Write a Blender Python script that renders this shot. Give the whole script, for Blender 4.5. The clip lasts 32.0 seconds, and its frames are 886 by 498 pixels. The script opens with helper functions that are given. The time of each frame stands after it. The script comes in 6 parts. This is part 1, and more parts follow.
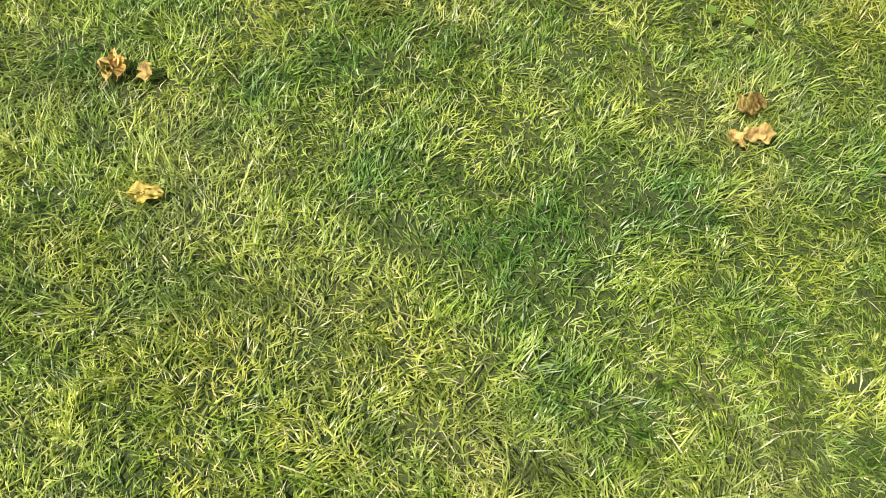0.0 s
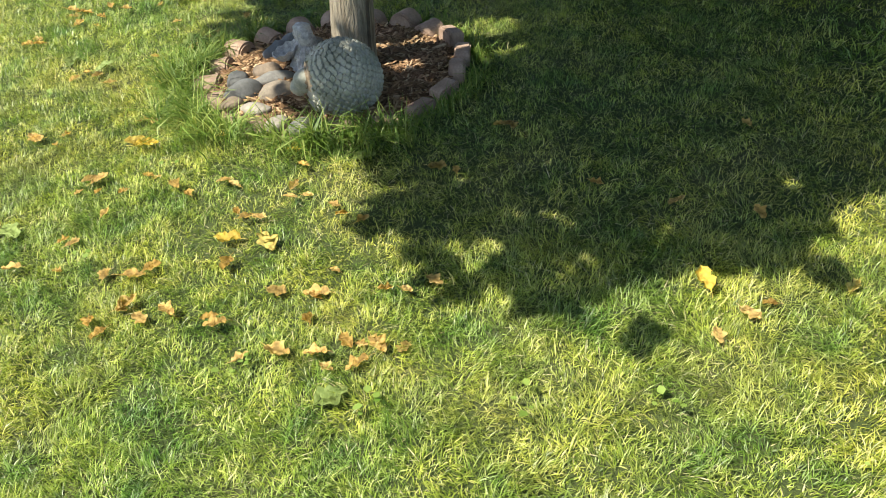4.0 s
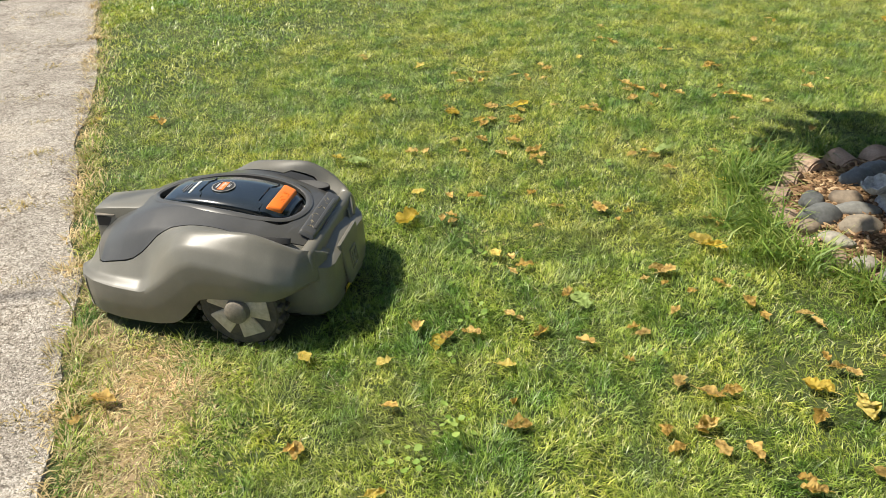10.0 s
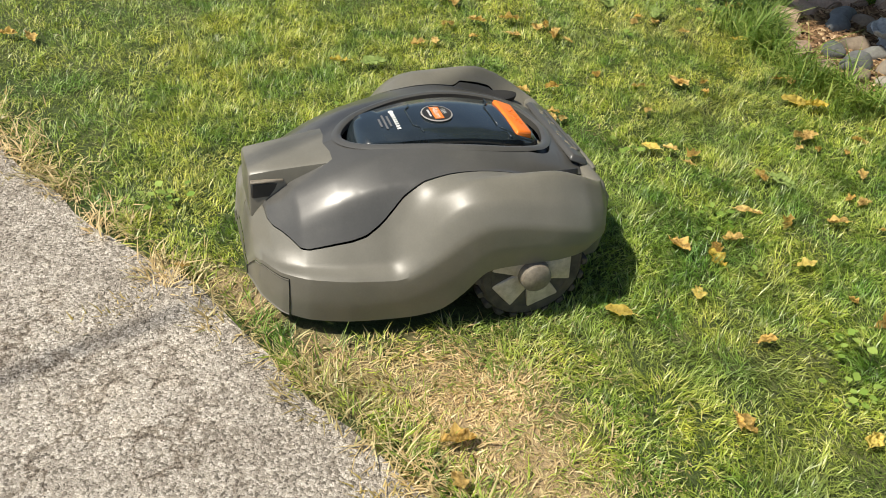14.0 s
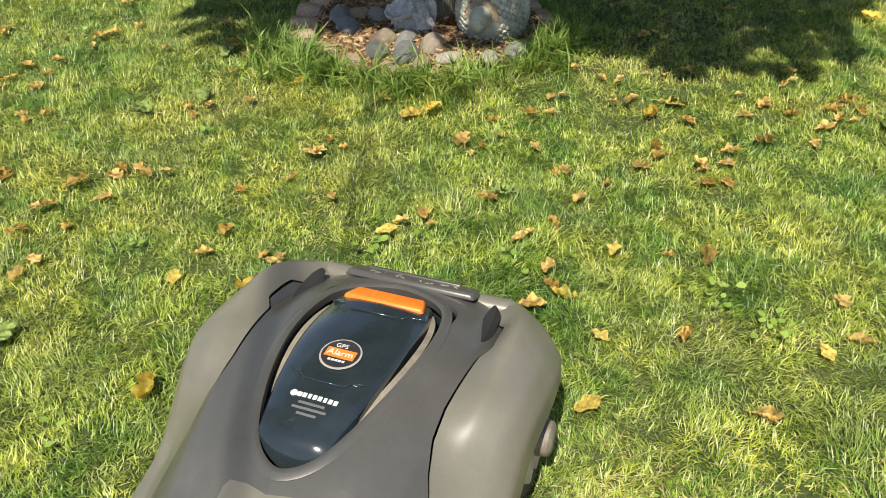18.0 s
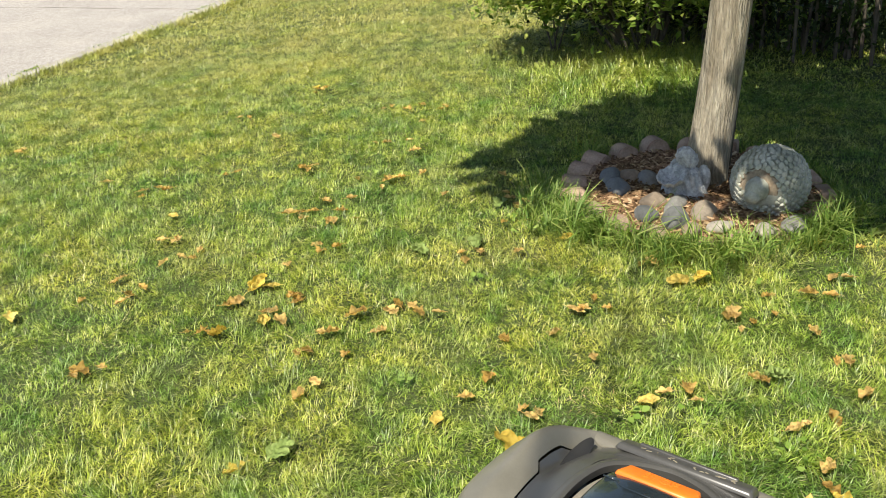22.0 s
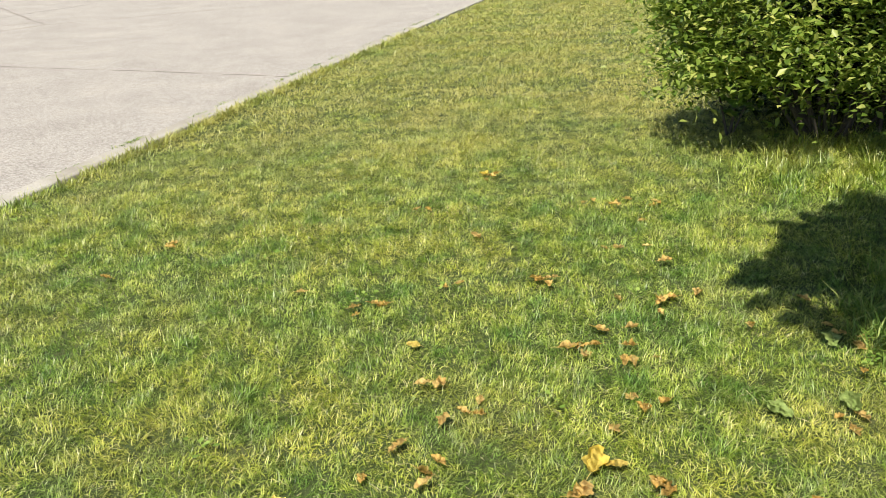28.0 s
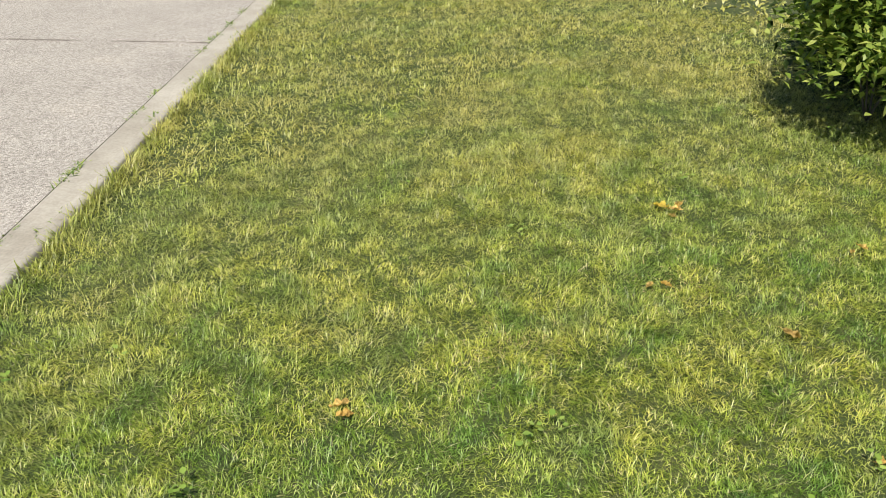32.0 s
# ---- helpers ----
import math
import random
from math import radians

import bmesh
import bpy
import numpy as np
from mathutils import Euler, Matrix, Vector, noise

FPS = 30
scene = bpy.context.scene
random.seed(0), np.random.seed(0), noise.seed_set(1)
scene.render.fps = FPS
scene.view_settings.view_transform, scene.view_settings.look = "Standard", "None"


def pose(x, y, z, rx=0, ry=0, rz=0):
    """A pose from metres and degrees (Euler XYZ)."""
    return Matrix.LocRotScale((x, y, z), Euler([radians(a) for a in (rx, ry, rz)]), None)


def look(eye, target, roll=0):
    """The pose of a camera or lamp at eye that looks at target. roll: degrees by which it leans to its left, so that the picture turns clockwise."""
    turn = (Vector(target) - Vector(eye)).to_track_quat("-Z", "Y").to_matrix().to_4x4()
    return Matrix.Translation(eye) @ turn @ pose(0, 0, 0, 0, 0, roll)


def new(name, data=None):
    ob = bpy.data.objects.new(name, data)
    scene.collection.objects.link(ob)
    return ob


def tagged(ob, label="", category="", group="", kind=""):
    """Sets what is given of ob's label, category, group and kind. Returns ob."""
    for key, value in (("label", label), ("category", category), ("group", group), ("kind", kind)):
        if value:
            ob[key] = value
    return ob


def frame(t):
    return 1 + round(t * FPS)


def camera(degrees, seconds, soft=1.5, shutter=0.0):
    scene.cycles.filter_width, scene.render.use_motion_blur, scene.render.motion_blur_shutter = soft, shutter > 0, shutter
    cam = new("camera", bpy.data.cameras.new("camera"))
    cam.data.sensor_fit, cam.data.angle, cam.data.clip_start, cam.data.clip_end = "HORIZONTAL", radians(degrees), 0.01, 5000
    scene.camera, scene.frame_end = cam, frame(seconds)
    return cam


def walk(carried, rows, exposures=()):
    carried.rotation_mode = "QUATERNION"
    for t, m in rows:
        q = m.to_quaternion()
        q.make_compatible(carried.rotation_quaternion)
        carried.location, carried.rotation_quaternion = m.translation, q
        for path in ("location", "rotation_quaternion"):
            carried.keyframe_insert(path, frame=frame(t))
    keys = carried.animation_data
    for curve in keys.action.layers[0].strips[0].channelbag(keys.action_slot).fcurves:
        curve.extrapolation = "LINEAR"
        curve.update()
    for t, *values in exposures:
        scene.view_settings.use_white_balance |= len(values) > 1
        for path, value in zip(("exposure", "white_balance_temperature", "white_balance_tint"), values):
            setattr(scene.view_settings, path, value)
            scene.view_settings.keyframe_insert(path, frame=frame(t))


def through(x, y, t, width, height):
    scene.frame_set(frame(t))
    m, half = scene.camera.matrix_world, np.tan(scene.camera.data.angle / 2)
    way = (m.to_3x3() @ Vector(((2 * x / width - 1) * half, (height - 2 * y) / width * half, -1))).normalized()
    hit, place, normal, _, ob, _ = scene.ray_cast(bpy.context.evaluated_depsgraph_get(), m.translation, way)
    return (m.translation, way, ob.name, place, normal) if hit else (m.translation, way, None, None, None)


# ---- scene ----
cam = camera(56.1, 32.0, soft=0.9)
PATH = [
    (0, (0.397, -2.318, 1.048), (0.621, -1.382, -0.705), 3.7),
    (0.5, (0.425, -2.304, 1.064), (0.621, -1.324, -0.669), 2.0),
    (1, (0.445, -2.3, 1.077), (0.61, -1.245, -0.614), -0.1),
    (1.5, (0.448, -2.277, 1.116), (0.588, -1.117, -0.507), -2.3),
    (2, (0.447, -2.264, 1.165), (0.574, -0.975, -0.359), -3.6),
    (2.5, (0.456, -2.258, 1.2), (0.581, -0.842, -0.206), -3.6),
    (3, (0.45, -2.259, 1.242), (0.537, -0.738, -0.053), -4.1),
    (3.5, (0.433, -2.268, 1.267), (0.437, -0.692, 0.036), -4.6),
    (5.5, (0.367, -2.275, 1.306), (0.102, -0.593, 0.256), -5.1),
    (6, (0.351, -2.281, 1.31), (-0.018, -0.61, 0.275), -4.9),
    (6.5, (0.327, -2.298, 1.316), (-0.156, -0.652, 0.288), -4.7),
    (7, (0.303, -2.314, 1.328), (-0.281, -0.69, 0.317), -4.4),
    (7.5, (0.283, -2.325, 1.34), (-0.384, -0.72, 0.351), -4.6),
    (8, (0.259, -2.341, 1.354), (-0.505, -0.774, 0.374), -4.9),
    (8.5, (0.182, -2.361, 1.364), (-0.663, -0.838, 0.381), -3.8),
    (9, (0.043, -2.356, 1.365), (-0.807, -0.834, 0.385), -2.6),
    (9.5, (-0.07, -2.331, 1.357), (-0.919, -0.814, 0.369), -2.0),
    (10, (-0.233, -2.228, 1.331), (-1.101, -0.726, 0.336), -1.9),
    (10.5, (-0.417, -2.146, 1.315), (-1.3, -0.652, 0.321), -1.9),
    (11, (-0.621, -2.175, 1.295), (-1.468, -0.659, 0.304), -0.4),
    (11.5, (-0.85, -2.247, 1.277), (-1.627, -0.69, 0.291), 1.3),
    (12, (-1.062, -2.234, 1.233), (-1.769, -0.672, 0.202), 1.9),
    (12.5, (-1.291, -2.203, 1.23), (-1.867, -0.627, 0.142), 2.8),
    (13, (-1.518, -2.229, 1.196), (-1.875, -0.61, 0.078), 5.2),
    (13.5, (-1.718, -2.272, 1.199), (-1.827, -0.645, 0.04), 6.8),
    (14, (-1.885, -2.205, 1.144), (-1.778, -0.615, -0.066), 6.2),
    (14.5, (-2.024, -2.106, 1.147), (-1.632, -0.566, -0.067), 4.8),
    (16.5, (-2.414, -1.712, 1.196), (-1.433, -0.504, -0.061), -1.5),
    (17, (-2.449, -1.564, 1.158), (-1.357, -0.424, -0.071), -0.2),
    (17.5, (-2.485, -1.437, 1.182), (-1.272, -0.377, -0.003), 0.0),
    (18, (-2.443, -1.405, 1.199), (-1.19, -0.375, 0.029), -1.6),
    (18.5, (-2.425, -1.4, 1.193), (-1.17, -0.375, 0.02), -2.4),
    (19, (-2.424, -1.399, 1.196), (-1.169, -0.376, 0.022), -2.4),
    (19.5, (-2.433, -1.392, 1.201), (-1.194, -0.331, 0.043), -2.3),
    (20, (-2.458, -1.381, 1.202), (-1.263, -0.228, 0.087), -1.9),
    (20.5, (-2.485, -1.369, 1.225), (-1.359, -0.092, 0.176), -2.4),
    (21, (-2.495, -1.35, 1.232), (-1.431, 0.041, 0.267), -2.9),
    (21.5, (-2.499, -1.342, 1.247), (-1.48, 0.121, 0.34), -3.5),
    (22, (-2.507, -1.34, 1.259), (-1.524, 0.175, 0.4), -3.9),
    (22.5, (-2.516, -1.339, 1.276), (-1.549, 0.213, 0.466), -4.1),
    (23, (-2.521, -1.339, 1.282), (-1.549, 0.233, 0.515), -4.0),
    (23.5, (-2.527, -1.338, 1.286), (-1.553, 0.251, 0.561), -3.9),
    (24, (-2.527, -1.341, 1.285), (-1.554, 0.258, 0.582), -3.8),
    (24.5, (-2.529, -1.344, 1.29), (-1.561, 0.258, 0.586), -3.9),
    (26.5, (-2.762, -0.871, 1.266), (-1.817, 0.724, 0.517), -1.5),
    (27, (-2.803, -0.625, 1.252), (-1.862, 0.973, 0.502), -1.9),
    (27.5, (-2.849, -0.437, 1.258), (-1.899, 1.158, 0.513), -2.6),
    (28, (-2.943, -0.195, 1.262), (-1.908, 1.355, 0.537), -2.3),
    (28.5, (-3.007, 0.022, 1.263), (-1.941, 1.55, 0.536), -1.6),
    (29, (-3.014, 0.342, 1.256), (-1.95, 1.86, 0.506), -1.9),
    (29.5, (-3.05, 0.601, 1.265), (-1.981, 2.111, 0.505), -2.4),
    (30, (-3.146, 0.893, 1.293), (-2.026, 2.37, 0.542), -1.6),
    (30.5, (-3.187, 1.134, 1.307), (-2.043, 2.587, 0.544), -0.9),
    (31, (-3.148, 1.47, 1.318), (-1.987, 2.874, 0.493), -0.9),
    (31.5, (-3.141, 1.685, 1.326), (-1.913, 2.991, 0.439), -1.1),
    (32, (-3.173, 1.933, 1.345), (-1.822, 3.099, 0.442), -0.8),
]
walk(cam, [(t, look(eye, target, roll)) for t, eye, target, roll in PATH], exposures=[(0.0, 0.48), (1.5, 0.5), (3.0, 0.7), (6.0, 0.98), (8.0, 0.66), (9.0, 0.58), (13.0, 0.27), (17.0, 0.42), (20.0, 0.66), (22.0, 0.6), (23.0, 0.55), (24.0, 0.55), (28.0, 0.46), (32.0, 0.28)])

# ---- daylight: clear sky, high sun from behind and left of the tree ----
SUN_TO = Vector((-0.57, -0.25, 0.98)).normalized()
world = bpy.data.worlds.new("sky")
world.use_nodes = True
scene.world = world
_wt = world.node_tree
_sky = _wt.nodes.new("ShaderNodeTexSky")
_sky.sky_type = "NISHITA"
_sky.sun_disc = False
_sky.sun_elevation = math.asin(SUN_TO.z)
_sky.sun_rotation = math.atan2(SUN_TO.x, SUN_TO.y)
_bg = _wt.nodes["Background"]
_bg.inputs["Strength"].default_value = 0.087
_wt.links.new(_sky.outputs["Color"], _bg.inputs["Color"])
_sun = bpy.data.lights.new("sun", "SUN")
_sun.energy, _sun.angle, _sun.color = 5.0, radians(0.55), (1.0, 0.93, 0.80)
sun = new("sun", _sun)
sun.matrix_world = Matrix.Translation((-6, -1, 12)) @ SUN_TO.to_track_quat("Z", "Y").to_matrix().to_4x4()

rng = np.random.default_rng(7)


# ---- materials ----
def material(name):
    m = bpy.data.materials.new(name)
    m.use_nodes = True
    t = m.node_tree
    return m, t, t.nodes["Principled BSDF"]


def node(t, kind, **inputs):
    n = t.nodes.new(kind)
    for k, v in inputs.items():
        n.inputs[k.replace("_", " ")].default_value = v
    return n


def ramp(t, source, stops):
    r = t.nodes.new("ShaderNodeValToRGB")
    while len(r.color_ramp.elements) < len(stops):
        r.color_ramp.elements.new(0.5)
    for e, (at, col) in zip(r.color_ramp.elements, stops):
        e.position, e.color = at, (*col, 1)
    t.links.new(source, r.inputs["Fac"])
    return r.outputs["Color"]


def noise_out(t, scale, detail=4.0, rough=0.6, stretch=None, coords="Object"):
    c = t.nodes.new("ShaderNodeTexCoord").outputs[coords]
    if stretch:
        mp = t.nodes.new("ShaderNodeMapping")
        mp.inputs["Scale"].default_value = stretch
        t.links.new(c, mp.inputs["Vector"])
        c = mp.outputs["Vector"]
    n = node(t, "ShaderNodeTexNoise", Scale=scale, Detail=detail, Roughness=rough)
    t.links.new(c, n.inputs["Vector"])
    return n.outputs["Fac"]


def mix(t, fac, a, b, blend="MIX"):
    m = t.nodes.new("ShaderNodeMix")
    m.data_type, m.blend_type = "RGBA", blend
    for slot, v in ((0, fac), (6, a), (7, b)):
        if hasattr(v, "is_linked"):
            t.links.new(v, m.inputs[slot])
        elif slot:
            m.inputs[slot].default_value = (*v, 1)
        else:
            m.inputs[slot].default_value = v
    return m.outputs[2]


def bump(t, bsdf, height, strength, distance):
    b = node(t, "ShaderNodeBump", Strength=strength, Distance=distance)
    t.links.new(height, b.inputs["Height"])
    t.links.new(b.outputs["Normal"], bsdf.inputs["Normal"])


def surface(name, stops, scale, rough=0.6, metal=0.0, grain=None, grain_mix=0.35, bump_scale=None, bump_strength=0.3, bump_dist=0.002, stretch=None, coat=0.0, vary=0.0, spec=0.5):
    """A two-scale surface: patches by stops, finer grain over it, relief, and a shift from object to object."""
    m, t, b = material(name)
    col = ramp(t, noise_out(t, scale, 5.0, 0.65, stretch), stops)
    if grain:
        col = mix(t, grain_mix, col, ramp(t, noise_out(t, grain, 3.0, 0.7, stretch), [(0.3, (0.25, 0.25, 0.25)), (0.7, (1, 1, 1))]), "MULTIPLY")
    if vary:
        o = t.nodes.new("ShaderNodeObjectInfo")
        col = mix(t, vary, col, ramp(t, o.outputs["Random"], [(0.0, (0.45, 0.42, 0.4)), (0.5, (0.8, 0.8, 0.8)), (1.0, (1.0, 0.97, 0.92))]), "MULTIPLY")
    t.links.new(col, b.inputs["Base Color"])
    b.inputs["Roughness"].default_value, b.inputs["Metallic"].default_value = rough, metal
    b.inputs["Coat Weight"].default_value = coat
    b.inputs["Specular IOR Level"].default_value = spec
    if bump_scale:
        bump(t, b, noise_out(t, bump_scale, 4.0, 0.65, stretch), bump_strength, bump_dist)
    return m


def foliage(name, stops, patch_scale=1.2, patch=((0.35, (0.7, 0.75, 0.6)), (0.65, (1.15, 1.1, 1.0))), rough=0.5, through=0.35, spec=0.4, clump=0.0, dry=None):
    """Blades or leaves: each with its own tint, larger patches over them, some light let through."""
    m, t, b = material(name)
    g = t.nodes.new("ShaderNodeNewGeometry")
    col = ramp(t, g.outputs["Random Per Island"], stops)
    col = mix(t, 1.0, col, ramp(t, noise_out(t, patch_scale, 3.0, 0.6), list(patch)), "MULTIPLY")
    if clump:
        # tufts, single stems and hand-wide patches differ in tone
        col = mix(t, clump, col, ramp(t, noise_out(t, 17.0, 2.0, 0.55), [(0.34, (0.52, 0.62, 0.5)), (0.5, (0.92, 0.97, 0.88)), (0.66, (1.12, 1.12, 1.2))]), "MULTIPLY")
        col = mix(t, clump, col, ramp(t, noise_out(t, 60.0, 2.0, 0.5), [(0.38, (0.3, 0.4, 0.3)), (0.5, (0.95, 0.98, 0.94)), (0.64, (1.16, 1.16, 1.34))]), "MULTIPLY")
        col = mix(t, clump, col, ramp(t, noise_out(t, 5.5, 3.0, 0.6), [(0.36, (0.48, 0.70, 0.54)), (0.5, (0.98, 1.0, 0.9)), (0.64, (1.36, 1.24, 1.1))]), "MULTIPLY")
        # dry, khaki patches
        col = mix(t, ramp(t, noise_out(t, 2.4, 4.0, 0.65), [(0.48, (0, 0, 0)), (0.68, (0.3, 0.3, 0.3))]), col, (0.50, 0.455, 0.17))
        col = mix(t, 1.0, col, (0.78, 0.76, 0.48), "DARKEN")
    if dry:
        # the lawn grows drier towards the street
        mp = t.nodes.new("ShaderNodeMapping")
        mp.inputs["Rotation"].default_value = (0, 0, dry[0])
        t.links.new(t.nodes.new("ShaderNodeTexCoord").outputs["Object"], mp.inputs["Vector"])
        sx = t.nodes.new("ShaderNodeSeparateXYZ")
        t.links.new(mp.outputs["Vector"], sx.inputs["Vector"])
        mr = node(t, "ShaderNodeMapRange")
        mr.inputs["From Min"].default_value, mr.inputs["From Max"].default_value = dry[1], dry[2]
        t.links.new(sx.outputs["X"], mr.inputs["Value"])
        wet = ramp(t, noise_out(t, 1.7, 3.0, 0.6), [(0.3, (0.25, 0.25, 0.25)), (0.6, (1, 1, 1))])
        col = mix(t, mix(t, 1.0, mr.outputs["Result"], wet, "MULTIPLY"), col, mix(t, 0.58, col, (0.64, 0.555, 0.20)))
    t.links.new(col, b.inputs["Base Color"])
    b.inputs["Roughness"].default_value = rough
    b.inputs["Specular IOR Level"].default_value = spec
    tr = t.nodes.new("ShaderNodeBsdfTranslucent")
    t.links.new(mix(t, 1.0, col, (1.0, 1.0, 0.72), "MULTIPLY"), tr.inputs["Color"])
    mx = t.nodes.new("ShaderNodeMixShader")
    mx.inputs["Fac"].default_value = through
    out = t.nodes["Material Output"]
    t.links.new(b.outputs["BSDF"], mx.inputs[1])
    t.links.new(tr.outputs["BSDF"], mx.inputs[2])
    t.links.new(mx.outputs["Shader"], out.inputs["Surface"])
    return m


M_SOIL = surface("lawn_floor", [(0.25, (0.04, 0.066, 0.012)), (0.5, (0.068, 0.096, 0.02)), (0.7, (0.12, 0.13, 0.042))], 2.6, 0.95, grain=90, grain_mix=0.75, bump_scale=70, bump_strength=0.8, bump_dist=0.01)
M_GRASS = foliage("grass_blades", [(0.0, (0.24, 0.325, 0.05)), (0.4, (0.36, 0.455, 0.082)), (0.7, (0.46, 0.535, 0.13)), (0.88, (0.595, 0.625, 0.25)), (1.0, (0.74, 0.70, 0.41))],
                  1.0, ((0.28, (0.62, 0.78, 0.68)), (0.42, (0.95, 0.98, 0.8)), (0.55, (1.17, 1.06, 0.86)), (0.72, (1.32, 1.1, 0.88))), through=0.38, rough=0.4, spec=0.65, clump=0.95, dry=(radians(-65), 2.1, 4.2))
M_THATCH = foliage("pale_thatch", [(0.0, (0.34, 0.37, 0.15)), (0.5, (0.54, 0.51, 0.29)), (1.0, (0.72, 0.67, 0.46))], 2.0, through=0.2)
M_TALL = foliage("tall_grass_blades", [(0.0, (0.10, 0.19, 0.03)), (0.6, (0.22, 0.34, 0.06)), (1.0, (0.42, 0.48, 0.15))], 2.0)
M_STRAW = foliage("straw_blades", [(0.0, (0.44, 0.32, 0.165)), (0.5, (0.62, 0.475, 0.27)), (0.85, (0.74, 0.61, 0.39)), (1.0, (0.32, 0.34, 0.11))], 3.0, through=0.2)
M_OCHRE = foliage("ochre_tufts", [(0.0, (0.30, 0.25, 0.07)), (0.6, (0.48, 0.36, 0.12)), (1.0, (0.62, 0.48, 0.22))], 6.0, through=0.2)
M_WEED = foliage("weed_leaves", [(0.0, (0.19, 0.33, 0.05)), (1.0, (0.42, 0.55, 0.15))], 3.0)
M_SHRUB = foliage("shrub_leaves", [(0.0, (0.10, 0.175, 0.03)), (0.4, (0.21, 0.31, 0.055)), (0.8, (0.38, 0.47, 0.12)), (1.0, (0.58, 0.60, 0.2))], 2.5, rough=0.42, through=0.42)
# hedge and back shrubs: deep shade is put into the leaf colour, near black
M_SHADELEAF = foliage("shaded_hedge_leaves", [(0.0, (0.018, 0.036, 0.008)), (1.0, (0.045, 0.075, 0.017))], 2.5, rough=0.5, through=0.2, spec=0.15)
M_MAPLE = foliage("maple_leaves", [(0.0, (0.04, 0.10, 0.018)), (1.0, (0.11, 0.2, 0.035))], 2.5, rough=0.45, through=0.3)
M_CROWN = foliage("crown_leaves", [(0.0, (0.08, 0.14, 0.02)), (0.7, (0.2, 0.26, 0.04)), (1.0, (0.45, 0.38, 0.06))], 2.5, through=0.12)

def aggregate(name, stone_scale, stops, crack_scale, crack_wide, tone_scale, dist, bleach):
    """Worn asphalt: bare pebbles of many tones, stained patches and fine dark cracks."""
    m, t, b = material(name)
    co = t.nodes.new("ShaderNodeTexCoord").outputs["Object"]
    v = node(t, "ShaderNodeTexVoronoi", Scale=stone_scale)
    warp = node(t, "ShaderNodeTexNoise", Scale=stone_scale * 0.7, Detail=3.0)
    t.links.new(co, warp.inputs["Vector"])
    shift = t.nodes.new("ShaderNodeVectorMath")
    shift.operation = "MULTIPLY_ADD"
    shift.inputs[1].default_value = (2.6 / stone_scale,) * 3
    t.links.new(warp.outputs["Color"], shift.inputs[0])
    t.links.new(co, shift.inputs[2])
    t.links.new(shift.outputs[0], v.inputs["Vector"])
    sep = t.nodes.new("ShaderNodeSeparateColor")
    t.links.new(v.outputs["Color"], sep.inputs["Color"])
    col = ramp(t, sep.outputs[0], stops)
    col = mix(t, 0.45, col, ramp(t, v.outputs["Distance"], [(0.3, (1, 1, 1)), (0.85, (0.5, 0.48, 0.45))]), "MULTIPLY")
    col = mix(t, bleach, col, ramp(t, noise_out(t, tone_scale, 5.0, 0.65), [(0.3, (0.62, 0.6, 0.58)), (0.55, (1, 1, 1)), (0.75, (1.25, 1.2, 1.12))]), "MULTIPLY")
    col = mix(t, 0.5, col, ramp(t, noise_out(t, 420.0, 4.0, 0.75), [(0.32, (0.55, 0.53, 0.5)), (0.5, (1, 1, 1)), (0.68, (1.3, 1.28, 1.22))]), "MULTIPLY")
    col = mix(t, 0.6, col, ramp(t, noise_out(t, 55.0, 4.0, 0.7), [(0.36, (0.6, 0.57, 0.53)), (0.5, (1, 1, 1)), (0.66, (1.18, 1.16, 1.12))]), "MULTIPLY")
    n = node(t, "ShaderNodeTexNoise", Scale=crack_scale * 2.5, Detail=5.0)
    t.links.new(co, n.inputs["Vector"])
    w = mix(t, 0.22, (0, 0, 0), n.outputs["Color"])
    add = t.nodes.new("ShaderNodeVectorMath")
    t.links.new(co, add.inputs[0])
    t.links.new(w, add.inputs[1])
    c = node(t, "ShaderNodeTexVoronoi", Scale=crack_scale)
    c.feature = "DISTANCE_TO_EDGE"
    t.links.new(add.outputs[0], c.inputs["Vector"])
    crack = ramp(t, c.outputs["Distance"], [(0.0, (0.4, 0.37, 0.34)), (crack_wide, (0.7, 0.67, 0.64)), (crack_wide * 2.2, (1, 1, 1))])
    col = mix(t, ramp(t, noise_out(t, 2.3, 2.0), [(0.38, (0, 0, 0)), (0.55, (1, 1, 1))]), col, mix(t, 1.0, col, crack, "MULTIPLY"))
    t.links.new(col, b.inputs["Base Color"])
    b.inputs["Roughness"].default_value, b.inputs["Specular IOR Level"].default_value = 0.93, 0.2
    inv = ramp(t, v.outputs["Distance"], [(0.1, (1, 1, 1)), (0.8, (0, 0, 0))])
    bump(t, b, inv, 0.7, dist)
    return m


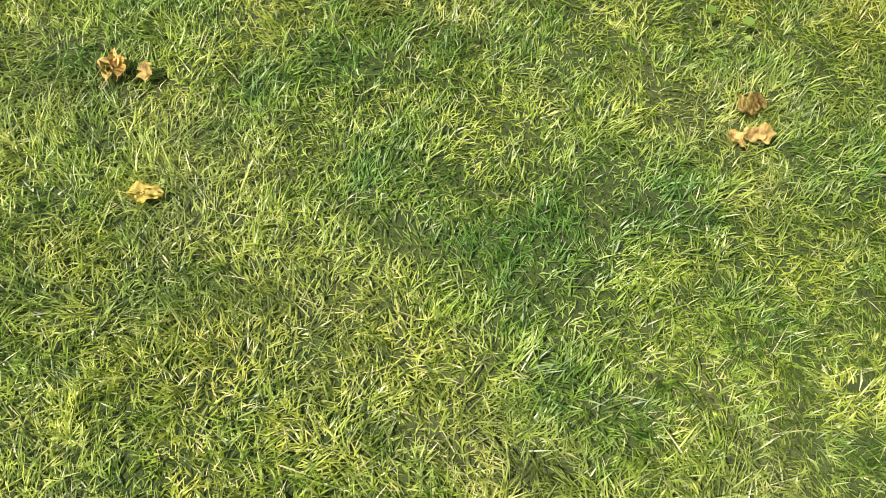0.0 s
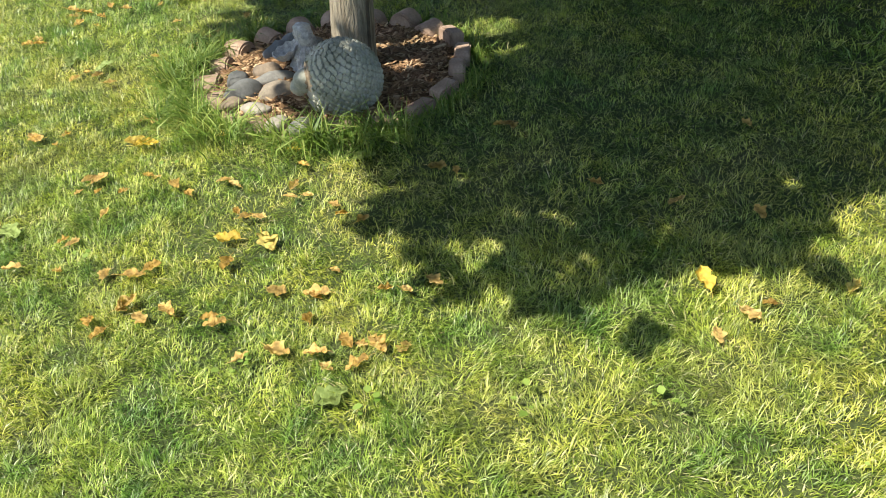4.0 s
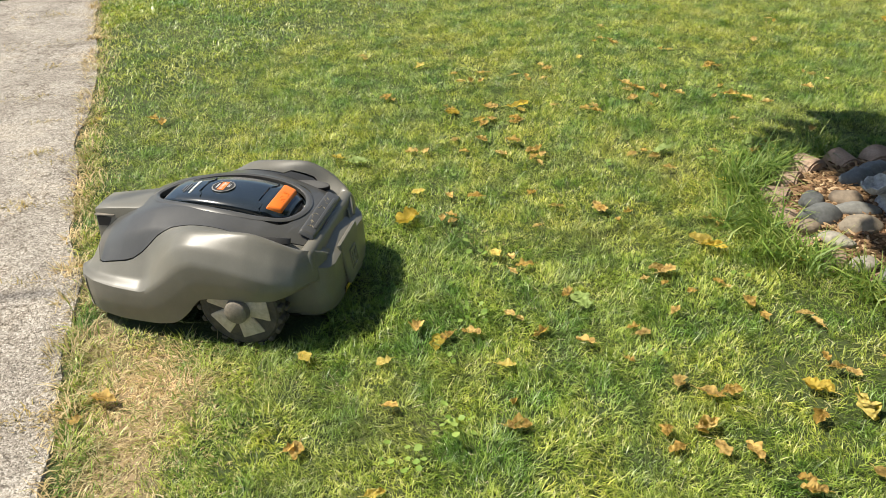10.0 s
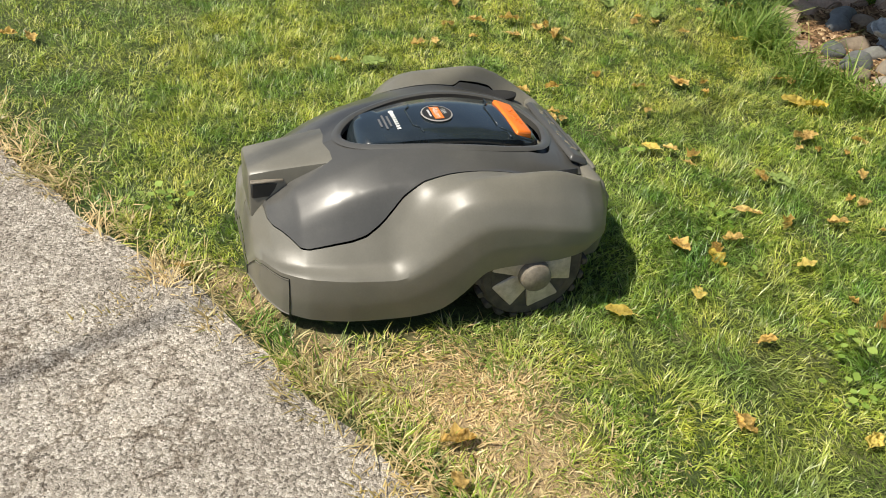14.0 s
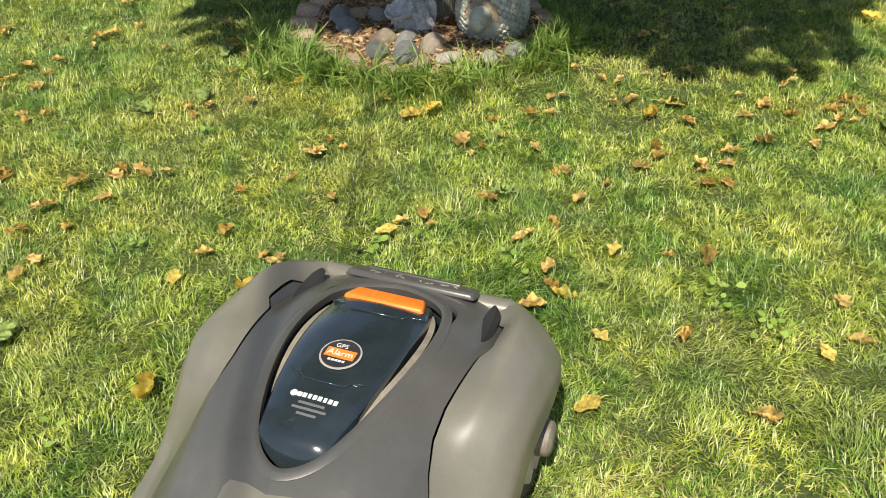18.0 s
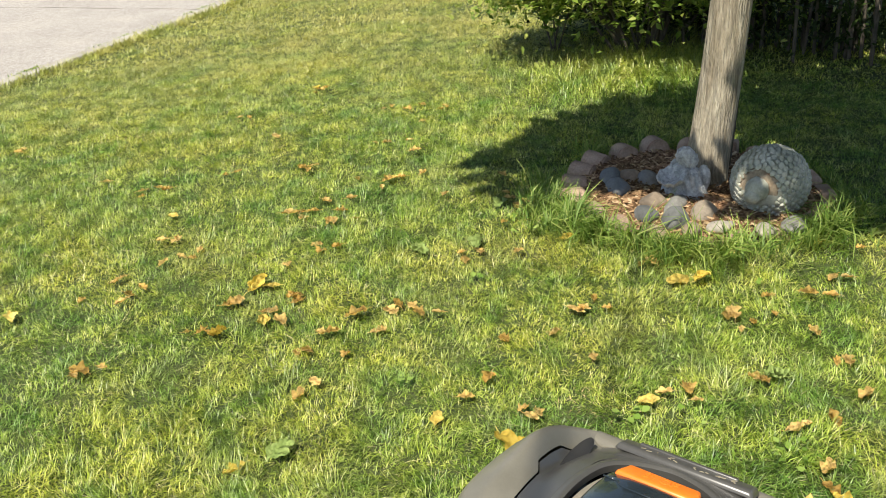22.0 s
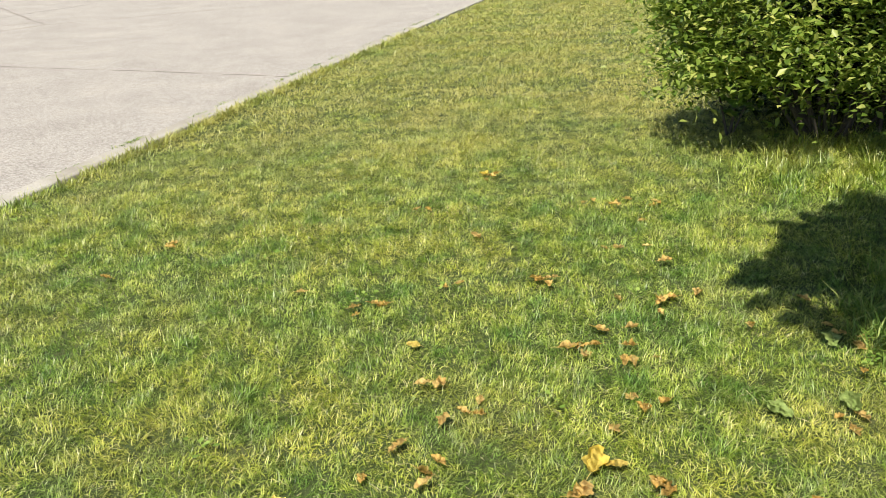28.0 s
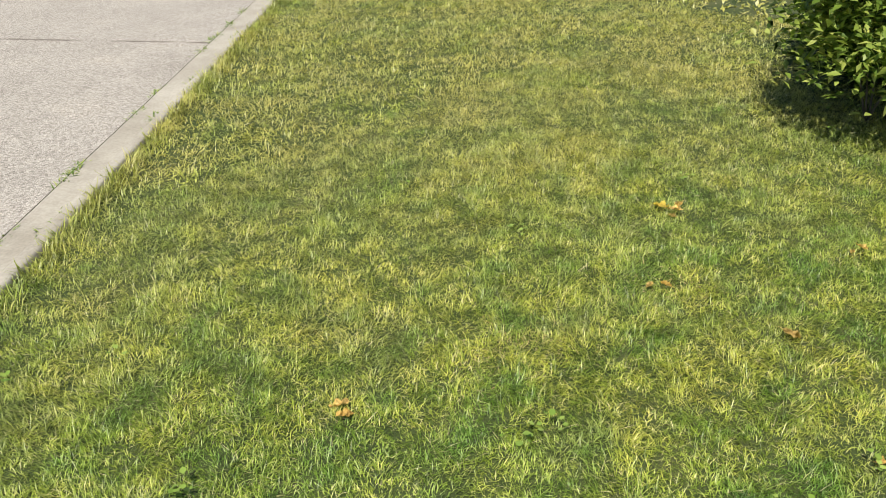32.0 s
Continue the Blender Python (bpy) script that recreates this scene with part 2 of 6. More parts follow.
M_ASPHALT = aggregate("worn_asphalt", 230.0, [(0.05, (0.165, 0.146, 0.12)), (0.3, (0.355, 0.318, 0.266)), (0.65, (0.475, 0.43, 0.366)), (0.95, (0.67, 0.62, 0.545))], 6.5, 0.022, 3.2, 0.003, 0.8)
M_STREET = aggregate("street_asphalt", 160.0, [(0.05, (0.27, 0.252, 0.228)), (0.3, (0.40, 0.375, 0.343)), (0.65, (0.48, 0.45, 0.413)), (0.95, (0.60, 0.568, 0.525))], 0.12, 0.0006, 1.3, 0.003, 0.35)
M_CONCRETE = surface("gutter_concrete", [(0.3, (0.33, 0.30, 0.25)), (0.55, (0.45, 0.42, 0.36)), (0.75, (0.52, 0.49, 0.43))], 2.2, 0.9, grain=70, grain_mix=0.3, bump_scale=90, bump_strength=0.4, bump_dist=0.003, spec=0.25)
M_BARK = surface("grey_bark", [(0.3, (0.25, 0.205, 0.14)), (0.5, (0.41, 0.355, 0.262)), (0.72, (0.54, 0.485, 0.375))], 34.0, 0.9, grain=95, grain_mix=0.8, bump_scale=60, bump_strength=1.0, bump_dist=0.02, stretch=(1, 1, 0.13), spec=0.2)
M_BLOCK = surface("red_cement_block", [(0.3, (0.36, 0.25, 0.18)), (0.5, (0.50, 0.365, 0.27)), (0.72, (0.62, 0.48, 0.37))], 14.0, 0.92, grain=120, grain_mix=0.4, bump_scale=110, bump_strength=0.6, bump_dist=0.004, vary=0.45, spec=0.2)
M_STATUE = surface("weathered_stone_resin", [(0.3, (0.36, 0.37, 0.365)), (0.5, (0.56, 0.57, 0.56)), (0.7, (0.72, 0.73, 0.715))], 26.0, 0.85, grain=70, grain_mix=0.6, bump_scale=90, bump_strength=0.9, bump_dist=0.006, spec=0.3)
M_SHELLBALL = surface("mossy_stone_scales", [(0.28, (0.25, 0.265, 0.20)), (0.5, (0.46, 0.465, 0.385)), (0.72, (0.63, 0.625, 0.54))], 11.0, 0.85, grain=60, grain_mix=0.4, bump_scale=55, bump_strength=0.4, bump_dist=0.003, spec=0.3)
M_CHIP = foliage("bark_chips", [(0.0, (0.09, 0.052, 0.03)), (0.5, (0.22, 0.135, 0.082)), (0.85, (0.38, 0.25, 0.16)), (1.0, (0.55, 0.42, 0.29))], 6.0, rough=0.9, through=0.0, spec=0.15)
M_MULCH = surface("mulch_bed", [(0.3, (0.05, 0.032, 0.022)), (0.7, (0.13, 0.085, 0.06))], 30.0, 0.95, grain=90, bump_scale=60, bump_strength=0.8, bump_dist=0.01)
M_STEM = surface("dark_stem", [(0.3, (0.05, 0.04, 0.03)), (0.7, (0.13, 0.11, 0.08))], 20.0, 0.85)


# ---- mesh helpers ----
def mesh_from(name, verts, quads=None, tris=None, mats=(), smooth=False):
    """A mesh from arrays of corners, four-sided and three-sided faces."""
    me = bpy.data.meshes.new(name)
    quads = np.zeros((0, 4), int) if quads is None else np.asarray(quads, int)
    tris = np.zeros((0, 3), int) if tris is None else np.asarray(tris, int)
    me.vertices.add(len(verts))
    me.vertices.foreach_set("co", np.asarray(verts, np.float32).ravel())
    loops = np.concatenate([quads.ravel(), tris.ravel()]).astype(np.int32)
    me.loops.add(len(loops))
    me.loops.foreach_set("vertex_index", loops)
    starts = np.concatenate([np.arange(len(quads)) * 4, len(quads) * 4 + np.arange(len(tris)) * 3]).astype(np.int32)
    me.polygons.add(len(starts))
    me.polygons.foreach_set("loop_start", starts)
    if smooth:
        me.polygons.foreach_set("use_smooth", np.ones(len(starts), bool))
    me.update(calc_edges=True)
    me.validate()
    for m in mats:
        me.materials.append(m)
    return me


def finish(bm, name, mat, smooth=None):
    bmesh.ops.recalc_face_normals(bm, faces=bm.faces)
    me = bpy.data.meshes.new(name)
    bm.to_mesh(me)
    bm.free()
    me.materials.append(mat)
    if smooth is not None:
        for p in me.polygons:
            p.use_smooth = True
        me.set_sharp_from_angle(angle=radians(smooth))
    return me


def part(name, bm, mat, parent=None, label="", smooth=40, m=None):
    ob = new(name, finish(bm, name, mat, smooth))
    if parent:
        ob.parent = parent
    if m is not None:
        ob.matrix_basis = m
    return tagged(ob, label=label)


def box_bm(sx, sy, sz, at=(0, 0, 0), bevel=0.0, seg=2, top=(1, 1)):
    """A box with rounded edges, centred at at; top: how much its upper face is drawn in."""
    bm = bmesh.new()
    bmesh.ops.create_cube(bm, size=1.0)
    for v in bm.verts:
        kx, ky = top if v.co.z > 0 else (1, 1)
        v.co = Vector((v.co.x * sx * kx, v.co.y * sy * ky, v.co.z * sz)) + Vector(at)
    if bevel:
        bmesh.ops.bevel(bm, geom=bm.edges[:], offset=bevel, segments=seg, affect="EDGES", profile=0.5)
    return bm


def lathe_bm(profile, seg=32, axis="Z"):
    """A turned shape from (radius, height) pairs."""
    bm = bmesh.new()
    rings = []
    for r, h in profile:
        ring = []
        for k in range(seg):
            a = 2 * math.pi * k / seg
            p = (r * math.cos(a), r * math.sin(a), h)
            ring.append(bm.verts.new(p if axis == "Z" else (p[2], p[0], p[1])))
        rings.append(ring)
    for a, b in zip(rings, rings[1:]):
        for k in range(seg):
            bm.faces.new((a[k], a[(k + 1) % seg], b[(k + 1) % seg], b[k]))
    for ring in (rings[0], rings[-1]):
        if profile[rings.index(ring)][0] > 1e-4:
            bm.faces.new(ring)
    bmesh.ops.remove_doubles(bm, verts=bm.verts[:], dist=1e-5)
    return bm


def add_bm(bm, other):
    me = bpy.data.meshes.new("tmp")
    other.to_mesh(me)
    other.free()
    bm.from_mesh(me)
    bpy.data.meshes.remove(me)


def tube_bm(points, radii, seg=8):
    """A bent, tapering tube along points."""
    bm = bmesh.new()
    rings = []
    for k, (p, r) in enumerate(zip(points, radii)):
        p = Vector(p)
        d = (Vector(points[min(k + 1, len(points) - 1)]) - Vector(points[max(k - 1, 0)])).normalized()
        q = d.to_track_quat("Z", "Y")
        rings.append([bm.verts.new(p + q @ Vector((r * math.cos(2 * math.pi * i / seg), r * math.sin(2 * math.pi * i / seg), 0))) for i in range(seg)])
    for a, b in zip(rings, rings[1:]):
        for i in range(seg):
            bm.faces.new((a[i], a[(i + 1) % seg], b[(i + 1) % seg], b[i]))
    bm.faces.new(rings[0])
    bm.faces.new(rings[-1])
    return bm


# ---- the plan: lawn between the driveway's edge and the street's kerb ----
DRIVE_AT, DRIVE_RUN = Vector((-2.42, -0.82, 0)), Vector((-0.742, 0.671, 0))
DRIVE_OUT = Vector((-0.671, -0.742, 0))
KERB_AT, KERB_RUN = Vector((-1.56, 5.222, 0)), Vector((0.758, 0.652, 0))
KERB_OUT = Vector((-0.652, 0.758, 0))


def drive_gap(x, y):
    """Metres from the driveway's edge into the lawn."""
    return -((x - DRIVE_AT.x) * DRIVE_OUT.x + (y - DRIVE_AT.y) * DRIVE_OUT.y)


def kerb_gap(x, y):
    """Metres from the kerb into the lawn."""
    return -((x - KERB_AT.x) * KERB_OUT.x + (y - KERB_AT.y) * KERB_OUT.y)


def wobble(x, y, scale, seed=0.0):
    return sum(np.sin(x * scale * a + b + seed) * np.cos(y * scale * a * 1.13 + c - seed) / (k + 1)
               for k, (a, b, c) in enumerate(((1.0, 0.3, 1.1), (2.3, 2.0, 0.4), (4.9, 4.1, 3.3)))) / 1.4


RING = Vector((-0.05, 0.64, 0))


def straight(y, rows):
    """A value on straight lines between rows of (y, value)."""
    for (ya, va), (yb, vb) in zip(rows, rows[1:]):
        if y <= yb:
            return va + (vb - va) * max(0.0, (y - ya) / (yb - ya))
    return rows[-1][1]


def drive_edge(s):
    """How far the asphalt reaches into the lawn, along its edge."""
    return straight(s, [(-2.0, 0.0), (-0.75, 0.005), (-0.4, 0.015), (-0.05, 0.045), (0.2, -0.012), (0.65, 0.012), (1.05, -0.012), (1.6, 0.032), (2.15, 0.045), (3.0, 0.02)])

bm = bmesh.new()
bmesh.ops.create_grid(bm, x_segments=80, y_segments=80, size=300)
for v in bm.verts:
    v.co = Vector((math.copysign(abs(v.co.x / 300) ** 3 * 300, v.co.x), math.copysign(abs(v.co.y / 300) ** 3 * 300, v.co.y), 0))
ground = tagged(new("ground", finish(bm, "ground", M_SOIL)), "soil and thatch under a sunny green lawn", "ground", kind="structure")


def band(name, at, run, out, s0, s1, d0, d1, zs, mat, step=0.08, rough_edge=0.0, label="", category=""):
    """A paved strip along a line: zs gives (distance, height) pairs across it."""
    n = int((s1 - s0) / step) + 1
    bm = bmesh.new()
    rows = []
    for k in range(n):
        s = s0 + (s1 - s0) * k / (n - 1)
        row = []
        for j, (d, z) in enumerate(zs):
            e = rough_edge * float(wobble(np.float64(s * 3.1), np.float64(s * 1.7), 2.2)) if j < 2 else 0.0
            if name == "driveway" and j < 2:
                e -= drive_edge(s)
            row.append(bm.verts.new(at + run * s + out * (d + e) + Vector((0, 0, z))))
        rows.append(row)
    for a, b in zip(rows, rows[1:]):
        for j in range(len(zs) - 1):
            bm.faces.new((a[j], b[j], b[j + 1], a[j + 1]))
    return tagged(new(name, finish(bm, name, mat, 60)), label, category, kind="structure")


driveway = band("driveway", DRIVE_AT, DRIVE_RUN, DRIVE_OUT, -9.0, 4.11, 0, 4.2, [(0.0, -0.02), (0.015, 0.008), (0.3, 0.012), (1.2, 0.016), (2.4, 0.014), (3.8, 0.01), (4.2, -0.02)],
                M_ASPHALT, rough_edge=0.018, label="sun-bleached cracked asphalt driveway with weedy edge", category="driveway")
road = band("road", KERB_AT, KERB_RUN, KERB_OUT, -40, 60, 0.24, 8.2, [(0.208, 0.004), (1.5, 0.02), (4.2, 0.05), (8.04, 0.055)], M_STREET, step=0.5,
            label="pale grey asphalt street in full sun", category="road")
gutter = band("gutter", KERB_AT, KERB_RUN, KERB_OUT, -40, 60, 0, 0.4, [(0.068, 0.006), (0.09, 0.003), (0.15, 0.004), (0.200, 0.007), (0.205, -0.002)], M_CONCRETE, step=0.5,
              label="pale concrete gutter strip beside the street", category="gutter")
kerb = band("kerb", KERB_AT, KERB_RUN, KERB_OUT, -3.6, 60, 0, 0.06, [(-0.002, -0.03), (0.0, 0.022), (0.008, 0.03), (0.045, 0.03), (0.058, 0.022), (0.066, 0.0)], M_CONCRETE, step=0.4, rough_edge=0.004,
            label="low pale concrete kerb edging the lawn", category="kerb")
road_far = band("road_far", KERB_AT, KERB_RUN, KERB_OUT, -40, 60, 8.1, 15, [(8.06, -0.01), (8.065, 0.055), (14.0, 0.03), (22.0, 0.008)], M_STREET, step=0.5, label="far lane of the pale grey asphalt street", category="road")
far_gutter = band("gutter_far", KERB_AT, KERB_RUN, KERB_OUT, -40, 60, 15, 15.5, [(22.01, 0.01), (22.35, 0.006), (22.4, 0.09), (22.55, 0.09), (22.56, -0.02)], M_CONCRETE, step=0.5,
                  label="concrete gutter and kerb across the street", category="gutter")


# ---- grass ----
def blades(name, pts, length, width, lean, mat, label, category="grass", seed=1, curl=0.5):
    """Thin blades of grass rooted at pts, all in one mesh; each is bent once and ends in a tip."""
    r = np.random.default_rng(seed)
    n = len(pts)
    L = r.uniform(length[0], length[1], n) * (0.82 + 0.2 * wobble(pts[:, 0], pts[:, 1], 3.1, 2.0) + 0.28 * wobble(pts[:, 0], pts[:, 1], 19.0, 5.0))
    W = r.uniform(width[0], width[1], n)
    # tufts: neighbours lean the same way and stand alike
    cx, cy = np.floor((pts[:, 0] + 0.012 * r.normal(size=n)) / 0.045), np.floor((pts[:, 1] + 0.012 * r.normal(size=n)) / 0.045)
    tuft = np.modf(np.abs(np.sin(cx * 12.9898 + cy * 78.233) * 43758.5453))[0]
    tuft2 = np.modf(np.abs(np.sin(cx * 39.346 + cy * 11.135) * 24634.6345))[0]
    L = L * (0.82 + 0.36 * tuft2)
    a = 2 * np.pi * tuft + 0.95 * r.normal(size=n) + 1.2 * wobble(pts[:, 0], pts[:, 1], 1.7, 1.0)
    th = np.radians(r.uniform(lean[0], lean[1], n))
    th2 = np.minimum(th + curl * r.uniform(0.3, 1.6, n), np.radians(98))
    d = np.stack([np.cos(a), np.sin(a), 0 * a], 1)
    s = np.stack([-np.sin(a), np.cos(a), r.uniform(-0.4, 0.4, n)], 1)
    base = np.stack([pts[:, 0], pts[:, 1], np.full(n, -0.004)], 1)
    up = np.array([0, 0, 1.0])
    mid = base + (L * 0.45)[:, None] * (np.sin(th)[:, None] * d + np.cos(th)[:, None] * up)
    tip = mid + (L * 0.55)[:, None] * (np.sin(th2)[:, None] * d + np.cos(th2)[:, None] * up)
    w = (W / 2)[:, None] * s
    verts = np.stack([base, mid - w, mid + w, tip], 1)
    verts[:, :, 2] = np.maximum(verts[:, :, 2], -0.004)
    k = (np.arange(n) * 4)[:, None]
    me = mesh_from(name, verts.reshape(-1, 3), None, np.concatenate([k + np.array([[0, 2, 1]]), k + np.array([[1, 2, 3]])], 0), [mat])
    return tagged(new(name, me), label, category, kind="stuff")


def scatter(count, x0, x1, y0, y1, seed, margin=0.0):
    """Random places on the lawn, clear of driveway, street and the ring of blocks."""
    r = np.random.default_rng(seed)
    p = np.stack([r.uniform(x0, x1, count), r.uniform(y0, y1, count)], 1)
    x, y = p[:, 0], p[:, 1]
    along = (x - DRIVE_AT.x) * DRIVE_RUN.x + (y - DRIVE_AT.y) * DRIVE_RUN.y
    edge = 0.03 * wobble(x, y, 9.0) + 0.012 + np.interp(along, [-0.75, -0.4, -0.05, 0.2, 0.65, 1.05, 1.6, 2.15], [0.0, 0.01, 0.045, -0.012, 0.012, -0.012, 0.032, 0.045])
    keep = ((drive_gap(x, y) > edge + margin) | (drive_gap(x, y) < -4.22)) & (kerb_gap(x, y) > 0.004 + 0.006 * wobble(x, y, 7.0) + margin)
    keep &= np.hypot(x - RING.x, y - RING.y) > 0.5
    return p[keep]


MOWER_AT, MOWER_TURN = (-1.85, -0.70), 108.0


def off_mower(p):
    """Places clear of the ground that the mower stands on."""
    c, s = math.cos(radians(MOWER_TURN)), math.sin(radians(MOWER_TURN))
    u, w = (p[:, 0] - MOWER_AT[0]) * c + (p[:, 1] - MOWER_AT[1]) * s, -(p[:, 0] - MOWER_AT[0]) * s + (p[:, 1] - MOWER_AT[1]) * c
    return p[(np.abs(u) / 0.275) ** 4 + (np.abs(w - 0.01) / 0.355) ** 4 > 1]


BARE = ((-1.70, -1.19, 0.30, 0.17), (-1.56, -1.42, 0.26, 0.12), (-1.97, -1.10, 0.18, 0.08), (-2.20, -0.90, 0.16, 0.06))


def scorch(m):
    """Tan bare soil in the ground where the grass is worn away."""
    t = m.node_tree
    b = t.nodes["Principled BSDF"]
    col = b.inputs["Base Color"].links[0].from_socket
    co = t.nodes.new("ShaderNodeTexCoord").outputs["Object"]
    for x, y, rx, ry in BARE:
        mp = t.nodes.new("ShaderNodeMapping")
        mp.vector_type = "TEXTURE"
        mp.inputs["Location"].default_value, mp.inputs["Rotation"].default_value, mp.inputs["Scale"].default_value = (x, y, 0), (0, 0, -math.atan2(0.671, 0.742)), (rx, ry, 1)
        t.links.new(co, mp.inputs["Vector"])
        ln = t.nodes.new("ShaderNodeVectorMath")
        ln.operation = "LENGTH"
        t.links.new(mp.outputs["Vector"], ln.inputs[0])
        col = mix(t, ramp(t, ln.outputs["Value"], [(0.35, (0.8, 0.8, 0.8)), (1.0, (0, 0, 0))]), col, (0.38, 0.27, 0.15))
    t.links.new(col, b.inputs["Base Color"])


scorch(M_SOIL)


def bare(p):
    """How much of the grass is worn away: patches beside the driveway."""
    v = np.zeros(len(p))
    for x, y, rx, ry in BARE:
        c, s = 0.742, -0.671
        u, w = (p[:, 0] - x) * c + (p[:, 1] - y) * s, -(p[:, 0] - x) * s + (p[:, 1] - y) * c
        v = np.maximum(v, 1.0 - (u / rx) ** 2 - (w / ry) ** 2 + 0.4 * wobble(p[:, 0], p[:, 1], 14.0))
    return np.clip(v * 1.4, 0, 0.78)


def thin(p, seed):
    return off_mower(p[np.random.default_rng(seed).random(len(p)) > bare(p)])


near = thin(scatter(760000, -3.3, 1.7, -2.4, 4.9, 11), 12)
near = np.concatenate([near, thin(scatter(85000, -0.5, 1.7, -2.38, -0.5, 18), 19), thin(scatter(110000, -2.6, -0.4, -1.7, 0.6, 26), 27), scatter(130000, -3.0, 0.2, 0.6, 4.2, 28)])
blades("lawn_grass", near, (0.028, 0.060), (0.0013, 0.0030), (16, 84), M_GRASS, "short mown lawn grass in bright sun", seed=21)
mid_pts = np.concatenate([scatter(620000, -4.6, 3.4, -2.8, 8.5, 13), scatter(150000, -6.4, -4.6, 0.6, 4.6, 31)])
mid_pts = mid_pts[(mid_pts[:, 0] < -3.3) | (mid_pts[:, 0] > 1.7) | (mid_pts[:, 1] > 4.9)]
blades("lawn_grass", mid_pts, (0.032, 0.068), (0.0032, 0.006), (20, 84), M_GRASS, "short mown lawn grass towards the street", seed=22)
street_side = scatter(260000, -2.0, 7.5, 4.9, 14.0, 29)
street_side = street_side[(street_side[:, 0] > 3.4) | (street_side[:, 1] > 8.5)]
blades("lawn_grass", street_side, (0.035, 0.075), (0.006, 0.011), (22, 84), M_GRASS, "dry lawn grass along the street", seed=30)
far_pts = scatter(170000, -13.0, 16.0, -8.0, 20.0, 14)
far_pts = far_pts[((far_pts[:, 0] < -4.6) | (far_pts[:, 0] > 3.4) | (far_pts[:, 1] > 8.5) | (far_pts[:, 1] < -2.4)) & ~((far_pts[:, 0] > -2.0) & (far_pts[:, 0] < 7.5) & (far_pts[:, 1] > 4.9) & (far_pts[:, 1] < 14.0))]
blades("lawn_grass", far_pts, (0.05, 0.11), (0.02, 0.034), (25, 80), M_GRASS, "lawn grass farther off along the street", seed=23)

lying = thin(scatter(70000, -3.3, 1.7, -2.4, 4.9, 15), 16)
lie_mid = scatter(22000, -4.6, 5.0, -2.8, 8.5, 17)
lie_mid = lie_mid[(lie_mid[:, 0] < -3.3) | (lie_mid[:, 0] > 1.7) | (lie_mid[:, 1] > 4.9)]
blades("grass_thatch", lie_mid, (0.04, 0.09), (0.003, 0.005), (62, 88), M_THATCH, "pale dry stems in the lawn near the street", seed=25, curl=0.15)
blades("grass_thatch", lying, (0.03, 0.075), (0.0012, 0.0026), (62, 88), M_THATCH, "pale dry stems lying among the lawn grass", seed=24, curl=0.15)

# ---- the young tree in its ring of blocks ----
def bark_tube(points, radii, seg, amp, seed):
    bm = tube_bm(points, radii, seg)
    for v in bm.verts:
        a = math.atan2(v.co.y - RING.y, v.co.x)
        k = amp * (noise.noise(Vector((math.cos(a) * 9, math.sin(a) * 9, v.co.z * 1.3 + seed))) + 0.5 * noise.noise(Vector((math.cos(a) * 22, math.sin(a) * 22, v.co.z * 2.6))))
        v.co += v.normal * k
    return bm


def leaf_cloud(name, centres, size, mat, parent, label, seed, shape=(0.0, 0.5, 0.42), droop=0.3, up=0.5):
    """Many small folded leaves at centres, one mesh."""
    r = np.random.default_rng(seed)
    n = len(centres)
    L = r.uniform(size[0], size[1], n)[:, None]
    d = r.normal(size=(n, 3)) * np.array([1, 1, 0.5]) + np.array([0, 0, -droop])
    d /= np.linalg.norm(d, axis=1, keepdims=True)
    upv = r.normal(size=(n, 3)) * 0.6 + np.array([0, 0, up + 0.4])
    s = np.cross(d, upv)
    s /= np.linalg.norm(s, axis=1, keepdims=True) + 1e-9
    nrm = np.cross(s, d)
    w = shape[2]
    verts = np.stack([centres, centres + L * (0.45 * d + 0.5 * w * s + 0.06 * nrm), centres + L * (0.4 * d - 0.02 * nrm), centres + L * (0.45 * d - 0.5 * w * s + 0.06 * nrm), centres + L * (d - 0.12 * nrm)], 1)
    k = (np.arange(n) * 5)[:, None]
    tris = np.concatenate([k + np.array([[0, 2, 1]]), k + np.array([[0, 3, 2]]), k + np.array([[1, 2, 4]]), k + np.array([[2, 3, 4]])], 0)
    ob = new(name, mesh_from(name, verts.reshape(-1, 3), None, tris, [mat]))
    ob.parent = parent
    return tagged(ob, label)


